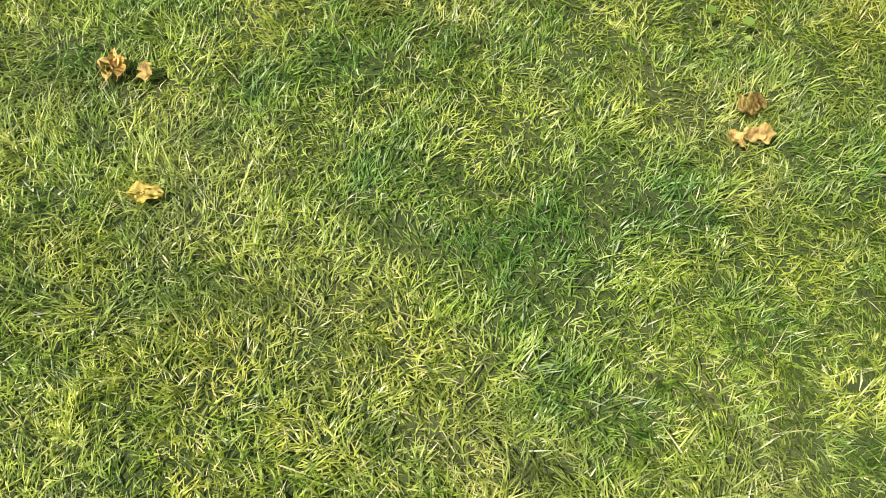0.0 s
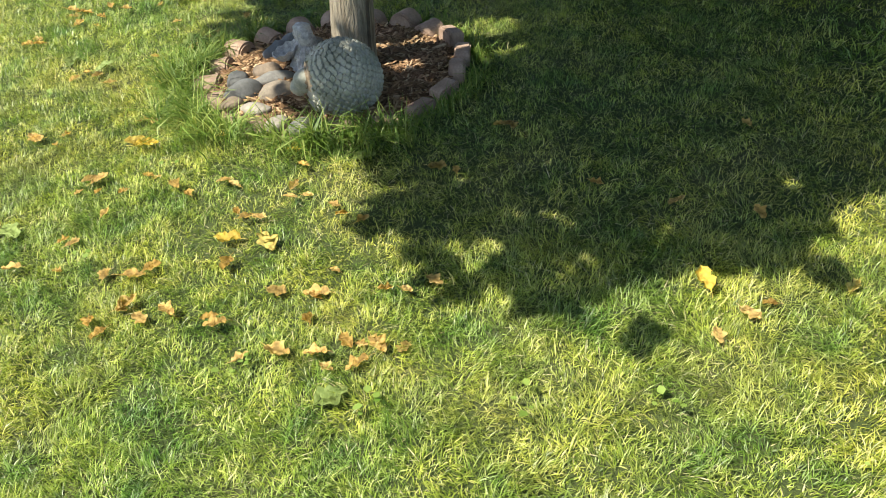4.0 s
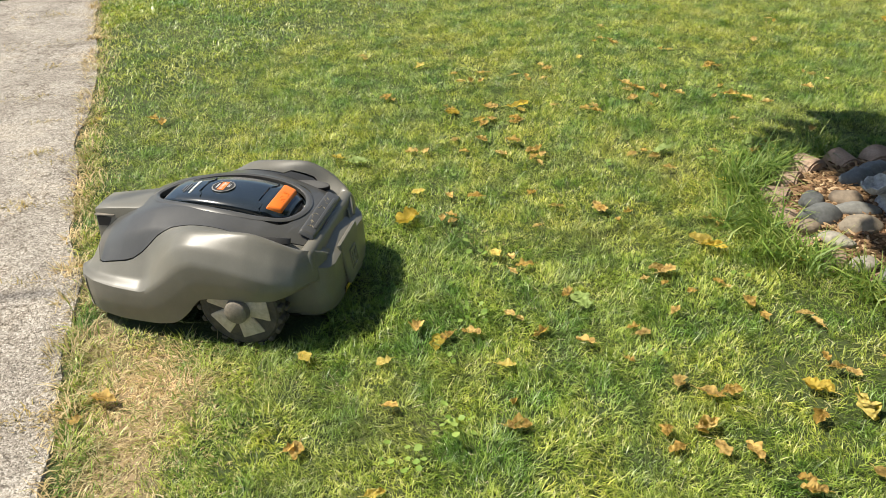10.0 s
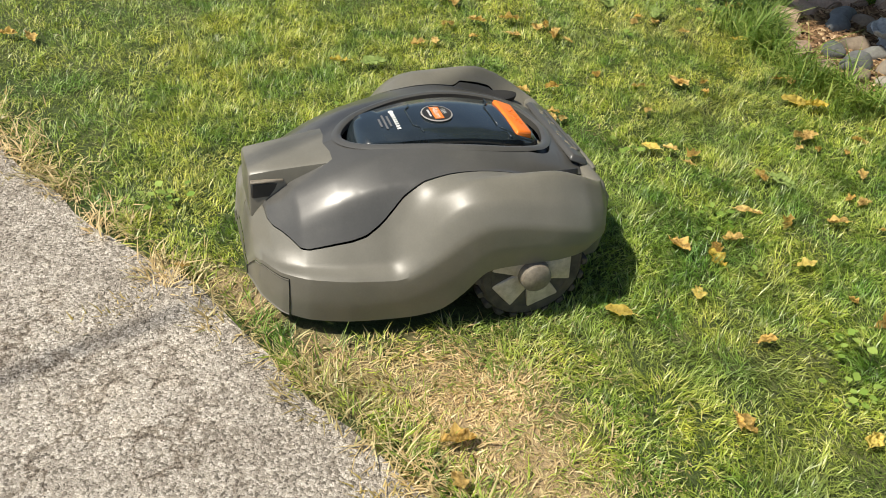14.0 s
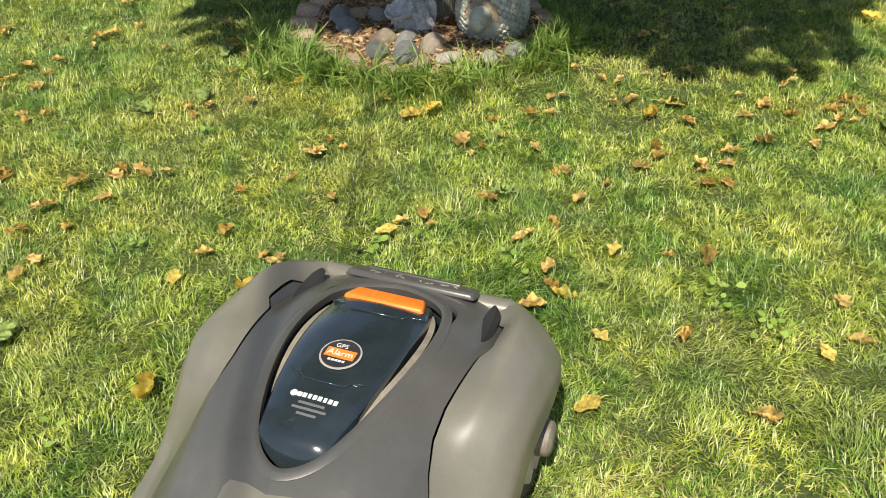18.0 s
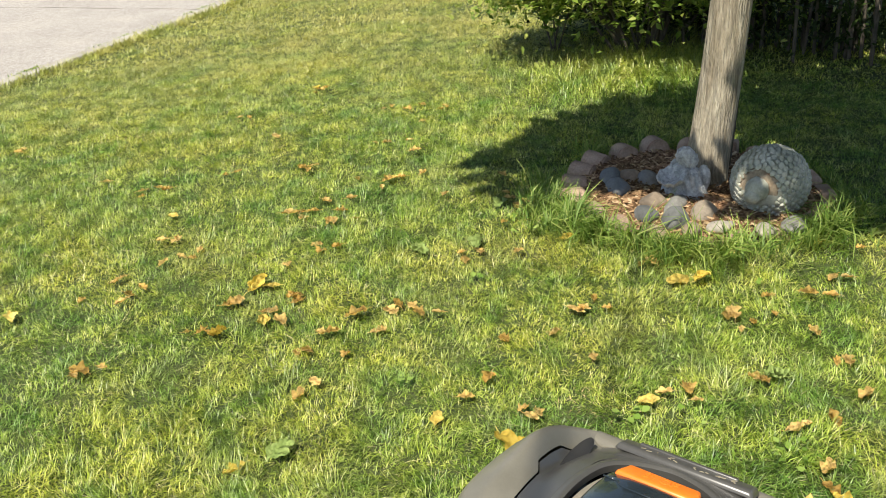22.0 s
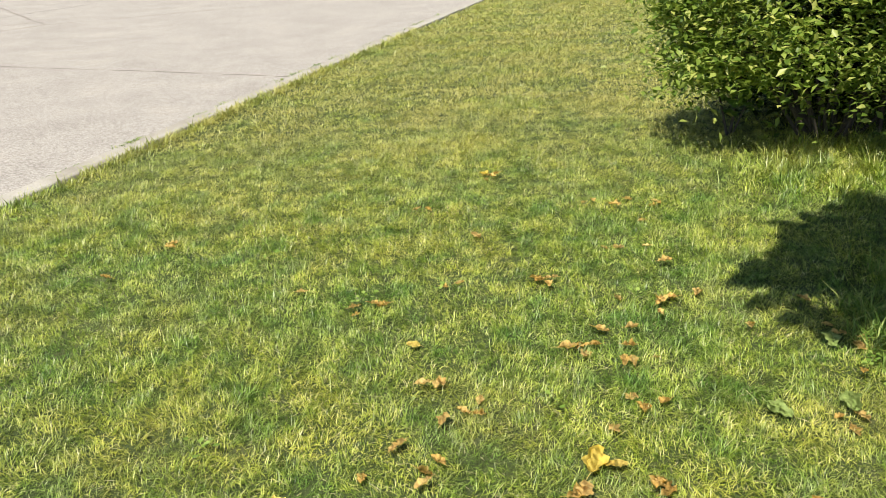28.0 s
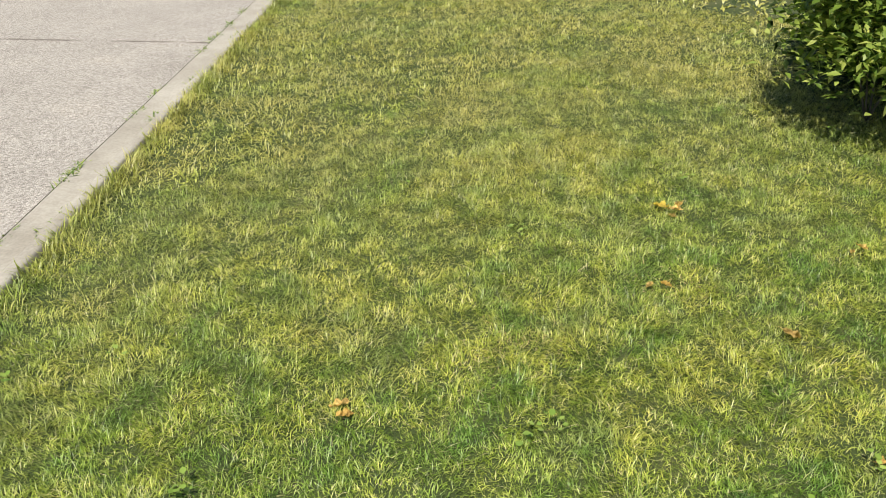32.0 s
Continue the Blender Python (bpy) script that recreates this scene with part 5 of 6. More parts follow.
        caster = lathe_bm([(0.0, -0.016), (0.05, -0.016), (0.056, -0.01), (0.056, 0.01), (0.05, 0.016), (0.0, 0.016)], 24, "X")
        part("caster_wheel", caster, M_TYRE, root, "small black front caster", m=pose(side * 0.13, 0.2, 0.056))
    # dried clippings caught on the rear
    r = random.Random(4)
    for k in range(18):
        b = box_bm(r.uniform(0.004, 0.01), 0.0015, 0.001, (0, 0, 0))
        part("dried_clipping", b, M_DUST, hb, smooth=None, m=pose(r.uniform(-0.1, 0.1), r.uniform(-0.004, 0.014), 0.0064, 0, 0, r.uniform(0, 180)))
    return root


mower = robot_mower(pose(*MOWER_AT, 0.0, 0, 0, MOWER_TURN) @ Matrix.Diagonal((1.05, 1.05, 1.17, 1)))

# ---- fallen leaves on the lawn ----
BROWN_LEAVES_BY_HOUSE = (
    (1.01, -1.65), (0.07, -1.36), (-1.76, -1.27), (-0.91, -1.26), (-1.23, -1.19), (1.3, -1.14), (-1.12, -0.97), (0.15, -0.95), (-0.12, -0.9), (0.25, -0.9),
    (-0.03, -0.9), (0.12, -0.87), (1.03, -0.86), (-2.33, -0.85), (-0.87, -0.81), (-0.2, -0.79), (-0.48, -0.79), (0.02, -0.78), (-0.39, -0.75), (-0.33, -0.73),
    (0.2, -0.69), (-0.44, -0.69), (0.03, -0.69), (-0.07, -0.67), (0.32, -0.67), (-1.23, -0.66), (-1.09, -0.61), (-0.54, -0.56), (-0.22, -0.55), (-0.8, -0.52),
    (-1.03, -0.49), (1.17, -0.47), (1.57, -0.4), (-0.71, -0.39), (0.99, -0.38), (-0.17, -0.34), (0.06, -0.34), (-0.24, -0.31), (-0.93, -0.31), (-0.63, -0.27),
    (0.78, -0.26), (-1.1, -0.24),
)
BROWN_LEAVES_MID_LAWN = (
    (-0.05, -0.23), (-0.41, -0.18), (-0.28, -0.15), (-0.46, -0.14), (-0.62, -0.14), (-0.7, -0.13), (0.33, -0.12), (-0.56, -0.07), (-0.08, -0.07), (-0.71, -0.07),
    (-1.44, -0.07), (1.28, 0.01), (-1.17, 0.02), (-1.54, 0.09), (0.53, 0.12), (-1.17, 0.18), (-0.95, 0.19), (-3.11, 0.2), (-1.01, 0.22), (-1.29, 0.25),
    (-0.68, 0.31), (-1.81, 0.39), (-1.68, 0.47), (-1.36, 0.48), (-1.54, 0.52), (-1.4, 0.52), (-1.76, 0.55), (-1.45, 0.6), (-1.68, 0.61), (-1.55, 0.64),
    (-0.91, 0.65), (-1.05, 0.79), (-1.74, 0.84), (-1.64, 0.85), (-1.95, 0.86), (-0.8, 0.87), (-2.3, 0.88), (-0.66, 0.96), (-1.8, 0.96), (-0.6, 1.11),
    (-1.36, 1.11), (-1.42, 1.13),
)
BROWN_LEAVES_BY_TREE = (
    (-2.09, 1.21), (-0.8, 1.25), (-0.5, 1.26), (-1.18, 1.3), (-1.26, 1.32), (-2.72, 1.32), (-2.19, 1.33), (-1.8, 1.37), (-2.07, 1.38), (-1.19, 1.4),
    (-1.89, 1.41), (-1.28, 1.47), (-1.1, 1.48), (-1.36, 1.5), (-1.19, 1.53), (-0.72, 1.53), (-0.88, 1.55), (-1.8, 1.58), (-0.96, 1.68), (-0.59, 1.79),
    (-1.08, 1.91), (-0.53, 1.94), (-1.08, 1.98), (-0.65, 2.06), (-1.33, 2.12), (-1.64, 2.15), (-1.73, 2.19), (-0.29, 2.19), (-0.1, 2.3), (-0.13, 2.43),
    (-1.82, 2.43), (-0.97, 2.5), (-0.28, 2.51), (-0.98, 2.95), (-2.37, 3.05), (-0.38, 3.16), (-2.06, 3.23),
)
YELLOW_LEAVES = (
    (0.12, -1.61), (-1, -1.22), (-1.42, -0.91), (-1.23, -0.83), (1.29, -0.78), (0.96, -0.74), (-0.94, -0.7), (-1.63, -0.7), (-1.15, -0.69), (-0.24, -0.44),
    (-1.81, -0.42), (-1.21, -0.21), (-1.91, -0.2), (-0.12, 0.05), (-1.65, 0.06), (-3.32, 0.08), (-0.62, 0.12), (-0.38, 0.18), (-2.11, 0.21), (-0.71, 0.63),
    (-1.78, 0.8), (-1.92, 0.81), (-1.67, 0.99), (-2.4, 1.35), (-1.72, 1.83), (-0.38, 3.22),
)
BIG_YELLOW_LEAVES = (
    (-0.13, -0.46), (-1.575, -0.14), (-0.67, 0.17), (-1.7, 1.03),
)
GREEN_LEAVES = (
    (0.1, -1.04), (-0.88, -0.34), (1.78, -0.32), (0.1, -0.03), (-2, 0.19), (-0.98, 0.8), (-1.15, 0.9), (-0.69, 1.04),
)

M_LEAF_Y = foliage("yellow_leaf", [(0.0, (0.74, 0.58, 0.12)), (0.5, (0.84, 0.70, 0.18)), (1.0, (0.88, 0.78, 0.32))], 22.0, ((0.35, (0.8, 0.76, 0.66)), (0.6, (1.05, 1.04, 1.0))), rough=0.6, through=0.4, spec=0.3)
M_LEAF_B = foliage("brown_leaf", [(0.0, (0.56, 0.38, 0.13)), (0.5, (0.76, 0.56, 0.21)), (1.0, (0.86, 0.71, 0.36))], 34.0, ((0.36, (0.56, 0.5, 0.42)), (0.48, (0.95, 0.93, 0.86)), (0.62, (1.1, 1.12, 1.1))), rough=0.7, through=0.45, spec=0.2)
M_LEAF_G = surface("pale_green_leaf", [(0.3, (0.25, 0.36, 0.08)), (0.7, (0.42, 0.52, 0.16))], 20.0, 0.6, grain=80, grain_mix=0.25, vary=0.2)


def crumpled_leaf(seed, length, curl, mat):
    """A dead leaf: uneven lobed outline, both halves rolled up about the midrib, the whole bent and crumpled."""
    r = random.Random(seed)
    nu, nv = 14, 8
    roll, bend, lobes, phase = curl * r.uniform(0.9, 1.5), curl * r.uniform(-0.7, 0.9), r.uniform(9, 14), r.uniform(0, 6)
    bm = bmesh.new()
    g = []
    for i in range(nu + 1):
        u = i / nu
        row = []
        for j in range(nv + 1):
            v = 2 * j / nv - 1
            jag = 1 + 0.26 * math.sin(u * lobes + phase + (0.8 if v > 0 else 0)) * (0.4 + 0.6 * abs(v)) + 0.35 * noise.noise(Vector((u * 5, seed, 1 if v > 0 else 0)))
            wide = length * (0.30 * math.sin(math.pi * min(1, u * 0.97 + 0.03)) ** 0.65 * max(0.25, jag) + 0.006)
            a = roll * v
            y, z = wide * math.sin(a) / max(roll, 0.1), wide * (1 - math.cos(a)) / max(roll, 0.1)
            b = bend * (u - 0.5)
            x = length * (math.sin(b) / bend if abs(bend) > 0.05 else u - 0.5) - z * math.sin(b)
            q = Vector((x, y, seed * 0.37)) / length
            z = z * math.cos(b) + length * ((1 - math.cos(b)) / max(abs(bend), 0.1) * (1 if bend > 0 else -1) + 0.17 * curl * noise.noise(q * 4.5) + 0.10 * noise.noise(q * 11))
            row.append(bm.verts.new((x + 0.05 * length * noise.noise(q * 6 + Vector((5, 0, 0))), y + 0.07 * length * noise.noise(q * 6 + Vector((0, 9, 0))), z)))
        g.append(row)
    for a, b in zip(g, g[1:]):
        for j in range(nv):
            bm.faces.new((a[j], a[j + 1], b[j + 1], b[j]))
    low = min(v.co.z for v in bm.verts)
    for v in bm.verts:
        v.co.z -= low
    bmesh.ops.solidify(bm, geom=bm.faces[:], thickness=0.0006)
    foot = g[0][nv // 2].co.copy()
    add_bm(bm, tube_bm([foot, foot + Vector((-0.12 * length, 0.02 * length, 0.002)), foot + Vector((-0.26 * length, 0.06 * length, 0.0))], [0.001, 0.0008, 0.0006], 5))
    return finish(bm, "fallen_leaf", mat, 70)


LEAF_KINDS = ([("curled yellow leaf fallen on the mown grass", crumpled_leaf(k, 0.064 + 0.010 * (k % 3), 0.45 + 0.2 * (k % 3), M_LEAF_Y)) for k in range(4)]
              + [("crumpled brown leaf fallen on the mown grass", crumpled_leaf(10 + k, 0.054 + 0.010 * (k % 3), 0.45 + 0.2 * (k % 4), M_LEAF_B)) for k in range(7)]
              + [("flat pale green leaf fallen on the mown grass", crumpled_leaf(30 + k, 0.075, 0.35, M_LEAF_G)) for k in range(2)])
_r = random.Random(77)


def drop_leaf(x, y, kind, size=1.0):
    label, me = LEAF_KINDS[kind]
    ob = new("fallen_leaf", me)
    ob.matrix_basis = pose(x, y, _r.uniform(0.014, 0.028), _r.uniform(-11, 11), _r.uniform(-11, 11), _r.uniform(0, 360)) @ Matrix.Diagonal((size, size, size, 1))
    tagged(ob, label, "leaf", "fallen leaves on the lawn")


for x, y in BROWN_LEAVES_BY_HOUSE + BROWN_LEAVES_MID_LAWN + BROWN_LEAVES_BY_TREE:
    drop_leaf(x, y, _r.randint(4, 10), _r.uniform(0.6, 1.02))
    for k in range(_r.choice((0, 0, 1, 1, 2))):
        drop_leaf(x + _r.gauss(0, 0.05), y + _r.gauss(0, 0.035), _r.randint(4, 10), _r.uniform(0.55, 0.95))
for x, y in YELLOW_LEAVES:
    drop_leaf(x, y, _r.randint(0, 3), _r.uniform(0.75, 1.05))
for x, y in BIG_YELLOW_LEAVES:
    drop_leaf(x, y, _r.randint(0, 3), _r.uniform(1.25, 1.45))
for x, y in GREEN_LEAVES:
    drop_leaf(x, y, 11 + (x < -0.75), 1.1)


# ---- rough edges: straw, weeds, dry tufts ----
p = scatter(60000, -6.0, -0.9, -2.3, 2.4, 61)
gap = drive_gap(p[:, 0], p[:, 1])
p = p[(gap < 0.07 + 0.10 * (wobble(p[:, 0], p[:, 1], 5.0) + 0.3)) & (np.random.default_rng(62).random(len(p)) < 0.8)]
blades("dry_grass", off_mower(p), (0.03, 0.07), (0.002, 0.004), (20, 80), M_STRAW, "dry straw-coloured grass along the driveway edge", seed=63)
g = np.random.default_rng(64)
p = np.concatenate([np.stack([g.normal(x, 0.55 * rx, int(n)), g.normal(y, 0.5 * rx, int(n))], 1) for x, y, rx, n in ((-1.72, -1.18, 0.26, 8200), (-1.56, -1.42, 0.22, 4200), (-1.94, -1.12, 0.13, 1800), (-2.18, -0.89, 0.12, 1100), (-1.30, -0.10, 0.1, 150), (-1.5, 3.1, 0.2, 500), (-0.9, 2.9, 0.2, 400))])
p = off_mower(p[drive_gap(p[:, 0], p[:, 1]) > 0.01])
blades("dry_grass", p, (0.02, 0.05), (0.0018, 0.0035), (45, 88), M_STRAW, "scorched straw patch in the lawn by the driveway", seed=65)
# tufts in the cracks of the driveway
g = np.random.default_rng(66)
tuft = []
for x, y, n, wide in ((-3.92, 0.14, 150, 0.05), (-3.55, -0.01, 150, 0.035), (-3.28, -0.30, 180, 0.04), (-3.10, -0.25, 320, 0.05), (-2.92, -0.67, 260, 0.05), (-2.79, -0.53, 140, 0.03), (-1.90, -1.42, 420, 0.04),
                      (-4.50, 1.04, 300, 0.09), (-4.70, 0.72, 260, 0.09), (-4.25, 0.55, 160, 0.06), (-2.42, -0.98, 120, 0.03), (-3.65, -0.35, 140, 0.04), (-5.2, 1.3, 260, 0.1), (-5.0, 0.6, 160, 0.08)):
    a, b = g.normal(0, wide * 1.5, n), g.normal(0, wide * 0.5, n)
    tuft.append(np.stack([x + a * DRIVE_OUT.x + b * DRIVE_RUN.x, y + a * DRIVE_OUT.y + b * DRIVE_RUN.y], 1))
blades("crack_tufts", np.concatenate(tuft), (0.03, 0.055), (0.0022, 0.0038), (20, 68), M_OCHRE, "dry tufts growing in the driveway cracks", seed=67)
tuft = []
g = np.random.default_rng(68)
for k in range(26):
    c = KERB_AT + KERB_RUN * (-1.6 + k * 0.38 + g.uniform(-0.2, 0.2)) + KERB_OUT * (0.204 if k % 3 else 0.07)
    n = int(g.uniform(25, 110))
    a, b = g.normal(0, 0.08, n), g.normal(0, 0.014, n)
    tuft.append(np.stack([c.x + a * KERB_RUN.x + b * KERB_OUT.x, c.y + a * KERB_RUN.y + b * KERB_OUT.y], 1))
blades("gutter_weeds", np.concatenate(tuft), (0.03, 0.06), (0.004, 0.007), (30, 85), M_TALL, "small weeds rooted in the gutter joint", seed=69)
# straw spilling over the asphalt's edge
g = np.random.default_rng(76)
n = 5200
s_ = g.choice(g.uniform(-1.2, 3.8, 70), n) + g.normal(0, 0.035, n)
d_ = -0.035 + np.abs(g.normal(0, 0.05, n))
p = np.stack([DRIVE_AT.x + DRIVE_RUN.x * s_ - DRIVE_OUT.x * d_, DRIVE_AT.y + DRIVE_RUN.y * s_ - DRIVE_OUT.y * d_], 1)
blades("dry_grass", off_mower(p), (0.035, 0.085), (0.002, 0.0042), (30, 86), M_STRAW, "tangled straw spilling over the asphalt edge", seed=77)
# long grass leaning over driveway and kerb
g = np.random.default_rng(70)
n = 5000
s_, d_ = g.uniform(-1.6, 6.0, n), np.abs(g.normal(0, 0.05, n)) + 0.004
p = np.stack([KERB_AT.x + KERB_RUN.x * s_ - KERB_OUT.x * d_, KERB_AT.y + KERB_RUN.y * s_ - KERB_OUT.y * d_], 1)
blades("kerb_grass", p, (0.06, 0.12), (0.003, 0.006), (5, 50), M_GRASS, "longer lawn grass along the kerb", seed=71)
n = 1500
s_, d_ = g.uniform(-1.0, 3.5, n), np.abs(g.normal(0, 0.06, n)) + 0.02
p = off_mower(np.stack([DRIVE_AT.x + DRIVE_RUN.x * s_ - DRIVE_OUT.x * d_, DRIVE_AT.y + DRIVE_RUN.y * s_ - DRIVE_OUT.y * d_], 1))
blades("dry_grass", p[::2], (0.05, 0.10), (0.002, 0.004), (20, 70), M_STRAW, "long dry grass leaning by the driveway", seed=75)
blades("edge_grass", p[::2], (0.04, 0.09), (0.002, 0.0045), (15, 60), M_GRASS, "longer tufted grass beside the driveway", seed=72)


def weed_leaves(name, spots, label, seed):
    """Low rosettes of broad leaves, one mesh."""
    g = np.random.default_rng(seed)
    c, d, L = [], [], []
    for x, y, n, size in spots:
        for k in range(n):
            a = g.uniform(0, 2 * np.pi)
            q = g.uniform(0, size)
            c.append((x + q * np.cos(a), y + q * np.sin(a), g.uniform(0.02, 0.05)))
            d.append((np.cos(a), np.sin(a), g.uniform(-0.1, 0.5)))
            L.append(g.uniform(0.010, 0.024))
    c, d, L = np.array(c), np.array(d), np.array(L)[:, None]
    s = np.stack([-d[:, 1], d[:, 0], g.uniform(-0.3, 0.3, len(d))], 1)
    up = np.array([0, 0, 1.0])
    v = np.stack([c, c + L * (0.35 * d + 0.42 * s + 0.1 * up), c + L * 0.45 * d, c + L * (0.35 * d - 0.42 * s + 0.1 * up), c + L * (0.75 * d + 0.33 * s), c + L * (0.75 * d - 0.33 * s), c + L * d], 1)
    k = (np.arange(len(c)) * 7)[:, None]
    tris = np.concatenate([k + np.array([f]) for f in ([0, 2, 1], [0, 3, 2], [1, 2, 4], [2, 3, 5], [2, 6, 4], [2, 5, 6])], 0)
    tagged(new(name, mesh_from(name, v.reshape(-1, 3), None, tris, [M_WEED])), label, "weeds", kind="stuff")


g = np.random.default_rng(73)
spots = [(x, y, 14, 0.05) for x, y in ((-2.30, -0.72), (-2.15, -0.83), (-2.05, -0.95), (-2.42, -0.62), (-2.2, -0.55), (-2.0, -0.7), (-1.95, -1.0), (-1.12, -0.55), (-0.95, -0.95), (-0.78, 0.78), (-0.72, 0.9), (-1.0, -1.1))]
spots += [(float(g.uniform(-2.6, 1.6)), float(g.uniform(-1.8, 4.2)), int(g.integers(3, 9)), 0.045) for _ in range(45)]
spots = [q for q in spots if math.hypot(q[0] - MOWER_AT[0], q[1] - MOWER_AT[1]) > 0.5 and drive_gap(q[0], q[1]) > 0.05 and math.hypot(q[0] - RING.x, q[1] - RING.y) > 0.6]
weed_leaves("lawn_weeds", spots, "broad-leaved weeds and clover in the lawn", 74)


# ---- shrubs beyond the tree ----
def shrub(name, centre, radii, n, size, mat, label, seed, stems, hollow=0.55, floor_z=0.28, turn=0):
    root = tagged(new(name), label, "shrub")
    r = random.Random(seed)
    c0 = Vector((centre[0], centre[1], 0))
    root.matrix_basis = pose(c0.x, c0.y, 0, 0, 0, turn)
    g = np.random.default_rng(seed)
    tips = []
    for k in range(stems):
        a = r.uniform(0, 2 * math.pi)
        q = r.uniform(0.05, 0.35)
        foot = Vector((math.cos(a) * q * radii[0] * 0.6, math.sin(a) * q * radii[1] * 0.6, -0.03))
        far = Vector((math.cos(a) * radii[0] * r.uniform(0.4, 0.95), math.sin(a) * radii[1] * r.uniform(0.4, 0.95), r.uniform(0.45, 1.0) * centre[2] + 0.15))
        midp = foot.lerp(far, 0.5) + Vector((r.uniform(-0.1, 0.1), r.uniform(-0.1, 0.1), 0.12))
        part("stem", tube_bm([foot, midp, far], [0.011, 0.008, 0.003], 6), M_STEM, root)
        tips.append(far)
    clumps = []
    m = 130
    for k in range(m):
        v = g.normal(size=3)
        v /= np.linalg.norm(v)
        q = g.uniform(hollow, 1.0) ** 0.5
        clumps.append((v * q * np.array(radii) * g.uniform(0.82, 1.1) + np.array([0, 0, centre[2]]), g.uniform(0.10, 0.22)))
    which = g.integers(0, m, n)
    cc = np.array([c for c, _ in clumps])[which] + g.normal(size=(n, 3)) * np.array([s for _, s in clumps])[which][:, None] * np.array([0.8, 0.8, 0.6])
    cc = cc[cc[:, 2] > floor_z + 0.12 * g.normal(size=len(cc))]
    leaf_cloud("foliage", cc, size, mat, root, "", seed + 1, (0, 0.5, 0.5), 0.1, 1.2)
    return root


shrub("shrub", (1.70, 2.546, 0.62), (0.95, 0.70, 1.08), 50000, (0.036, 0.068), M_SHRUB, "leafy yellow-green shrub in sun at the lawn edge", 81, 26, hollow=0.72, turn=-27, floor_z=0.36)
shrub("shrub", (2.55, 3.1, 0.42), (0.9, 0.5, 0.5), 9000, (0.045, 0.08), M_SHADELEAF, "low dark shrub in deep shade behind the sunny one", 88, 10, floor_z=0.02)
shrub("shrub", (3.3, 1.5, 1.2), (0.9, 1.3, 1.1), 14000, (0.045, 0.08), M_SHADELEAF, "dark shaded shrub behind the tree", 85, 16, floor_z=0.1)


def lobed_leaf(seed, size):
    bm = bmesh.new()
    pts = []
    for k in range(15):
        a = math.pi * (-0.5 + 0.08 + 1.84 * k / 14)
        rr = (1.0, 0.55, 0.8)[k % 3] if k % 3 != 1 else 0.5
        pts.append(Vector((math.cos(a) * size * rr * 0.55, math.sin(a) * size * rr * 0.55 + size * 0.2, 0.012 * math.sin(k + seed))))
    c = bm.verts.new((0, size * 0.1, 0.006))
    vs = [bm.verts.new(p) for p in pts]
    for a, b in zip(vs, vs[1:]):
        bm.faces.new((c, a, b))
    bm.faces.new((c, vs[-1], vs[0]))
    return finish(bm, "leaf", M_MAPLE)


LOBED = [lobed_leaf(k, 0.085 + 0.015 * k) for k in range(3)]
sap = tagged(new("maple_sapling"), "maple sapling with lobed green leaves in front of the shrub", "sapling")
sap.location = (1.28, 2.92, 0)
for k in range(5):
    a = 1.2 * k + 0.4
    tip = Vector((math.cos(a) * 0.28 - 0.05, math.sin(a) * 0.26, 0.42 + 0.12 * (k % 3)))
    part("stem", tube_bm([Vector((0.02 * k - 0.04, 0.01 * k, -0.03)), tip * 0.55 + Vector((0, 0, 0.1)), tip], [0.006, 0.004, 0.002], 6), M_STEM, sap)
    for j in range(9):
        lf = new("leaf", LOBED[(k + j) % 3])
        lf.parent = sap
        w = _r.uniform(0.45, 1.0)
        p = tip * w + Vector((_r.uniform(-0.09, 0.09), _r.uniform(-0.09, 0.09), _r.uniform(-0.1, 0.08)))
        lf.matrix_basis = pose(p.x, p.y, max(p.z, 0.12), _r.uniform(-35, 25), _r.uniform(-30, 30), _r.uniform(0, 360))

# the tall thin-stemmed hedge
hedge = tagged(new("hedge"), "tall shaded hedge of thin upright canes with narrow leaves", "hedge")
g = np.random.default_rng(91)
cane_c = []
for k in range(64):
    x, y = 2.02 + 0.009 * k + g.normal(0, 0.13), 2.35 - 0.024 * k + g.normal(0, 0.12)
    h, dx, dy = g.uniform(2.0, 3.2), g.normal(0, 0.16), g.normal(0, 0.12)
    pts = [Vector((x, y, -0.03)), Vector((x + dx * 0.4, y + dy * 0.4, h * 0.5)), Vector((x + dx, y + dy, h))]
    part("cane", tube_bm(pts, [0.011, 0.009, 0.004], 6), M_STEM, hedge)
    for z in np.linspace(0.06, 1.0, 19):
        cane_c.append((x + dx * z, y + dy * z, h * z))
cc = np.repeat(np.array(cane_c), 13, 0) + g.normal(size=(len(cane_c) * 13, 3)) * np.array([0.09, 0.09, 0.09])
cc = cc[cc[:, 2] > 0.06]
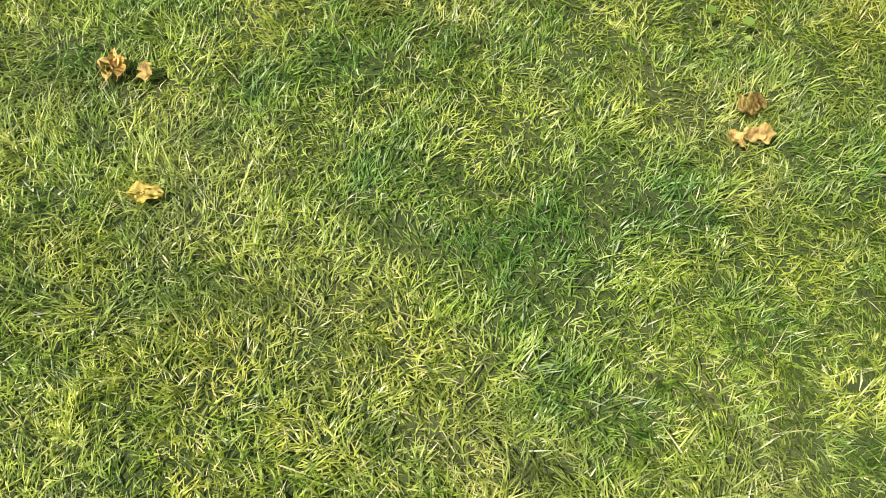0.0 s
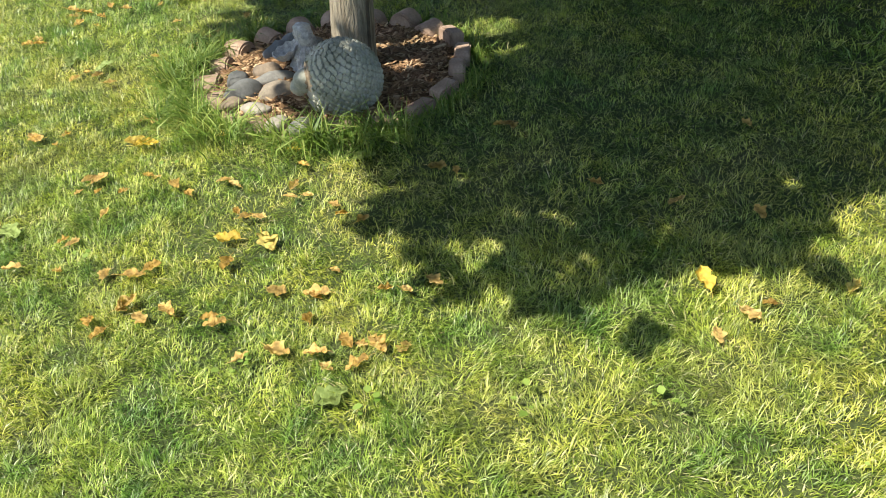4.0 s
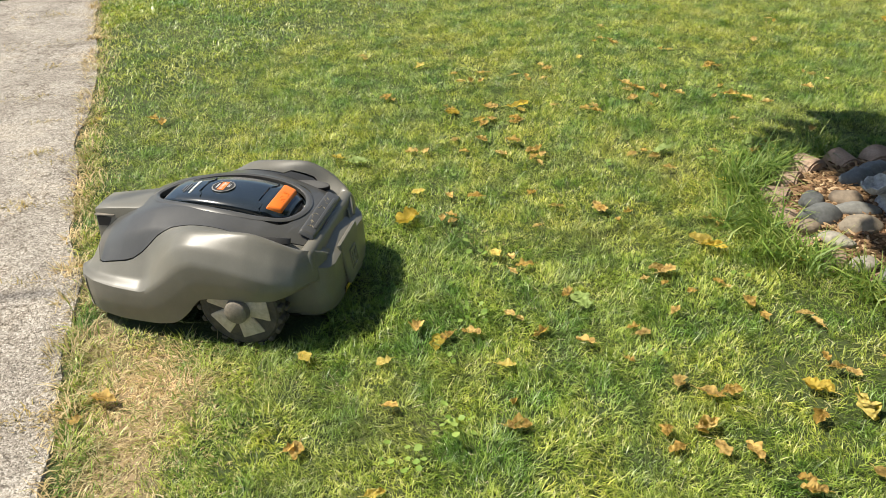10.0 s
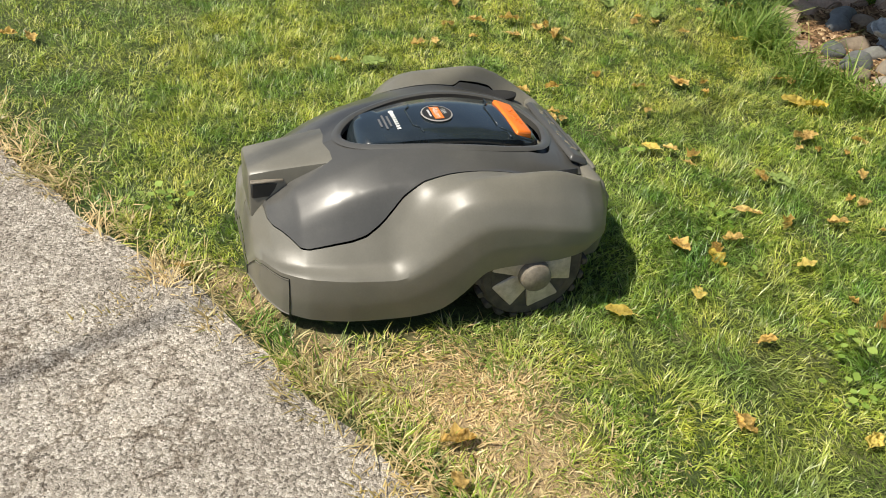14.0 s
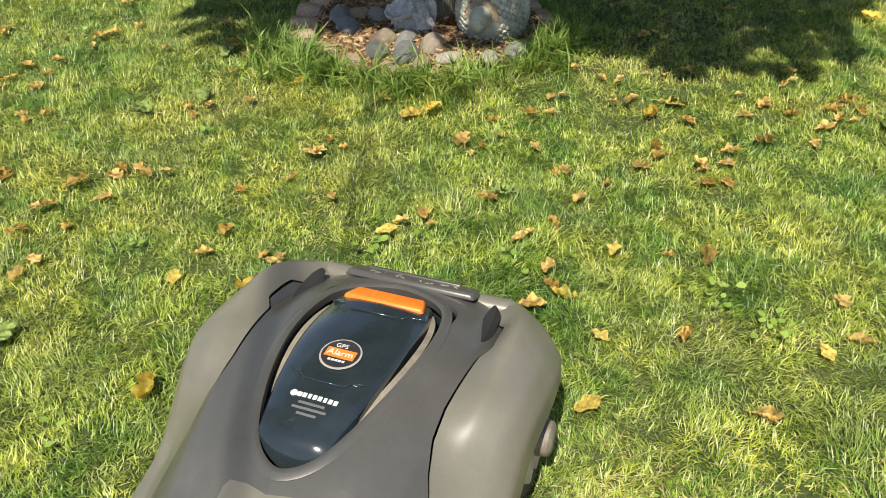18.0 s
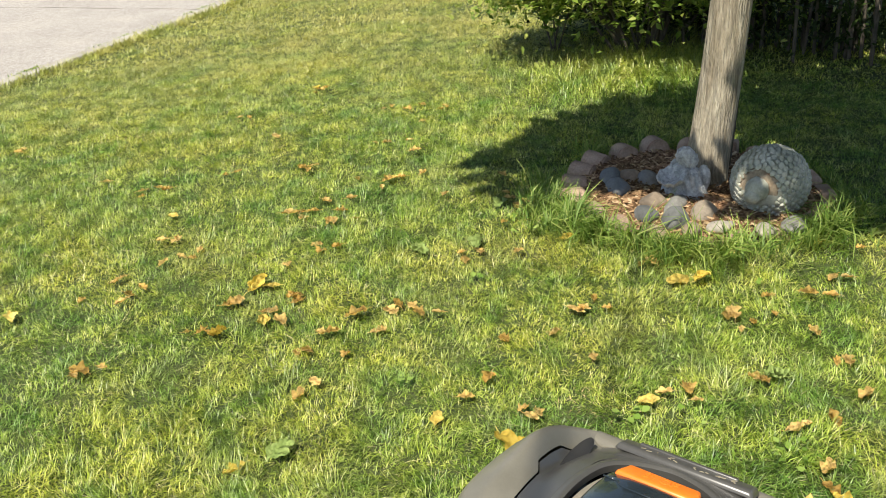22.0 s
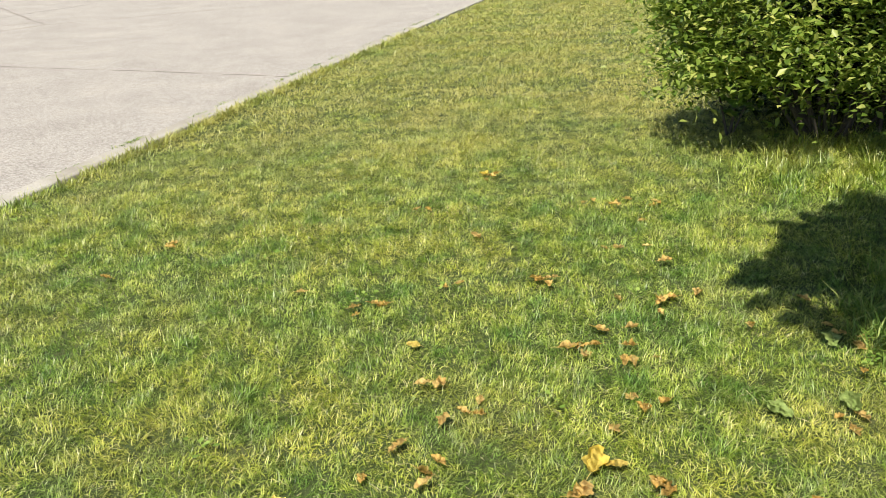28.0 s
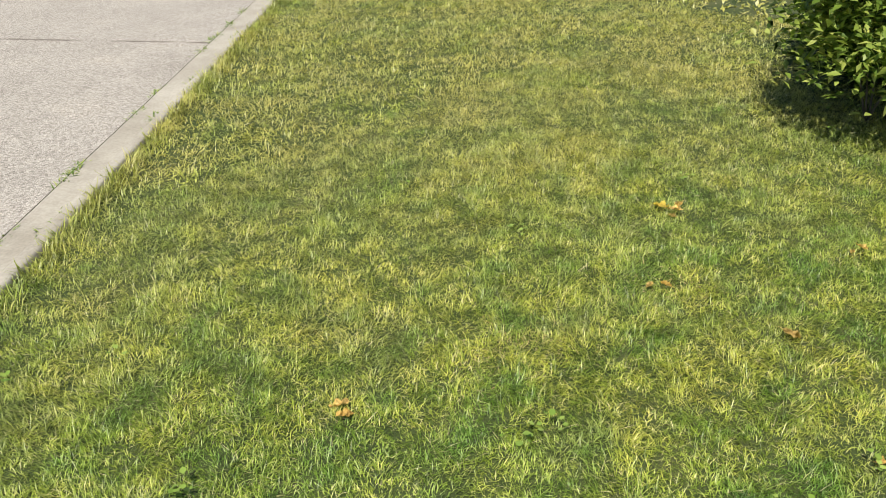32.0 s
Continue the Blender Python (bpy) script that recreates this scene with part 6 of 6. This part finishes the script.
leaf_cloud("foliage", cc, (0.05, 0.09), M_SHADELEAF, hedge, "", 92, (0, 0.5, 0.3), 0.5, 0.6)
# unseen leaf masses added overhead to keep sky and sun off the hedge
sky_blockers = g.normal(size=(3200, 3))
sky_blockers /= np.linalg.norm(sky_blockers, axis=1, keepdims=True)
sky_blockers = sky_blockers * (g.uniform(0, 1, 3200) ** 0.4)[:, None] * np.array([1.25, 1.6, 0.7]) + np.array([2.7, 1.5, 3.1])
more = g.normal(size=(2000, 3))
more /= np.linalg.norm(more, axis=1, keepdims=True)
sky_blockers = np.concatenate([sky_blockers, more * (g.uniform(0, 1, 2000) ** 0.4)[:, None] * np.array([0.75, 0.5, 0.35]) + np.array([1.55, 1.70, 2.85])])
leaf_cloud("shade_foliage", sky_blockers, (0.12, 0.2), M_SHADELEAF, hedge, "unseen leaf mass added above the hedge to block sky and sun", 94, (0, 0.5, 0.5), 0.4, 0.6)
# rough grass at the foot of shrub and hedge
n = 9000
p = np.stack([g.normal(1.12, 0.3, n), g.normal(2.08, 0.2, n)], 1)
p = p[np.hypot(p[:, 0] - RING.x, p[:, 1] - RING.y) > 0.9]
blades("rough_grass", p, (0.08, 0.17), (0.003, 0.006), (5, 40), M_GRASS, "unmown grass in front of the shrub", seed=93, curl=0.8)


# ---- overhead line whose thin shadow crosses driveway and lawn ----
LINE_RUN = Vector((0.78, 0.626, 0))
line_mid = Vector((-2.5, -1.13, 0)) + SUN_TO * (4.8 / SUN_TO.z)
ends = [line_mid - LINE_RUN * 16, line_mid + LINE_RUN * 34]
cable = tagged(new("overhead_cable", finish(tube_bm([ends[0], ends[0].lerp(ends[1], 0.32), ends[1]], [0.009] * 3, 8), "overhead_cable", M_MATT)), "black overhead service cable strung between wooden poles", "cable")
for e in ends:
    pole = tagged(new("utility_pole"), "plain round wooden utility pole carrying the overhead cable", "utility pole", "poles of the overhead line")
    pole.location = (e.x, e.y, 0)
    part("shaft", tube_bm([Vector((0, 0, -0.3)), Vector((0, 0, 2.5)), Vector((0, 0, 5.6))], [0.13, 0.12, 0.1], 14), M_BARK, pole)
    part("bracket", box_bm(0.1, 0.1, 0.06, (0, 0, 4.78), 0.01, 1), M_CONCRETE, pole)
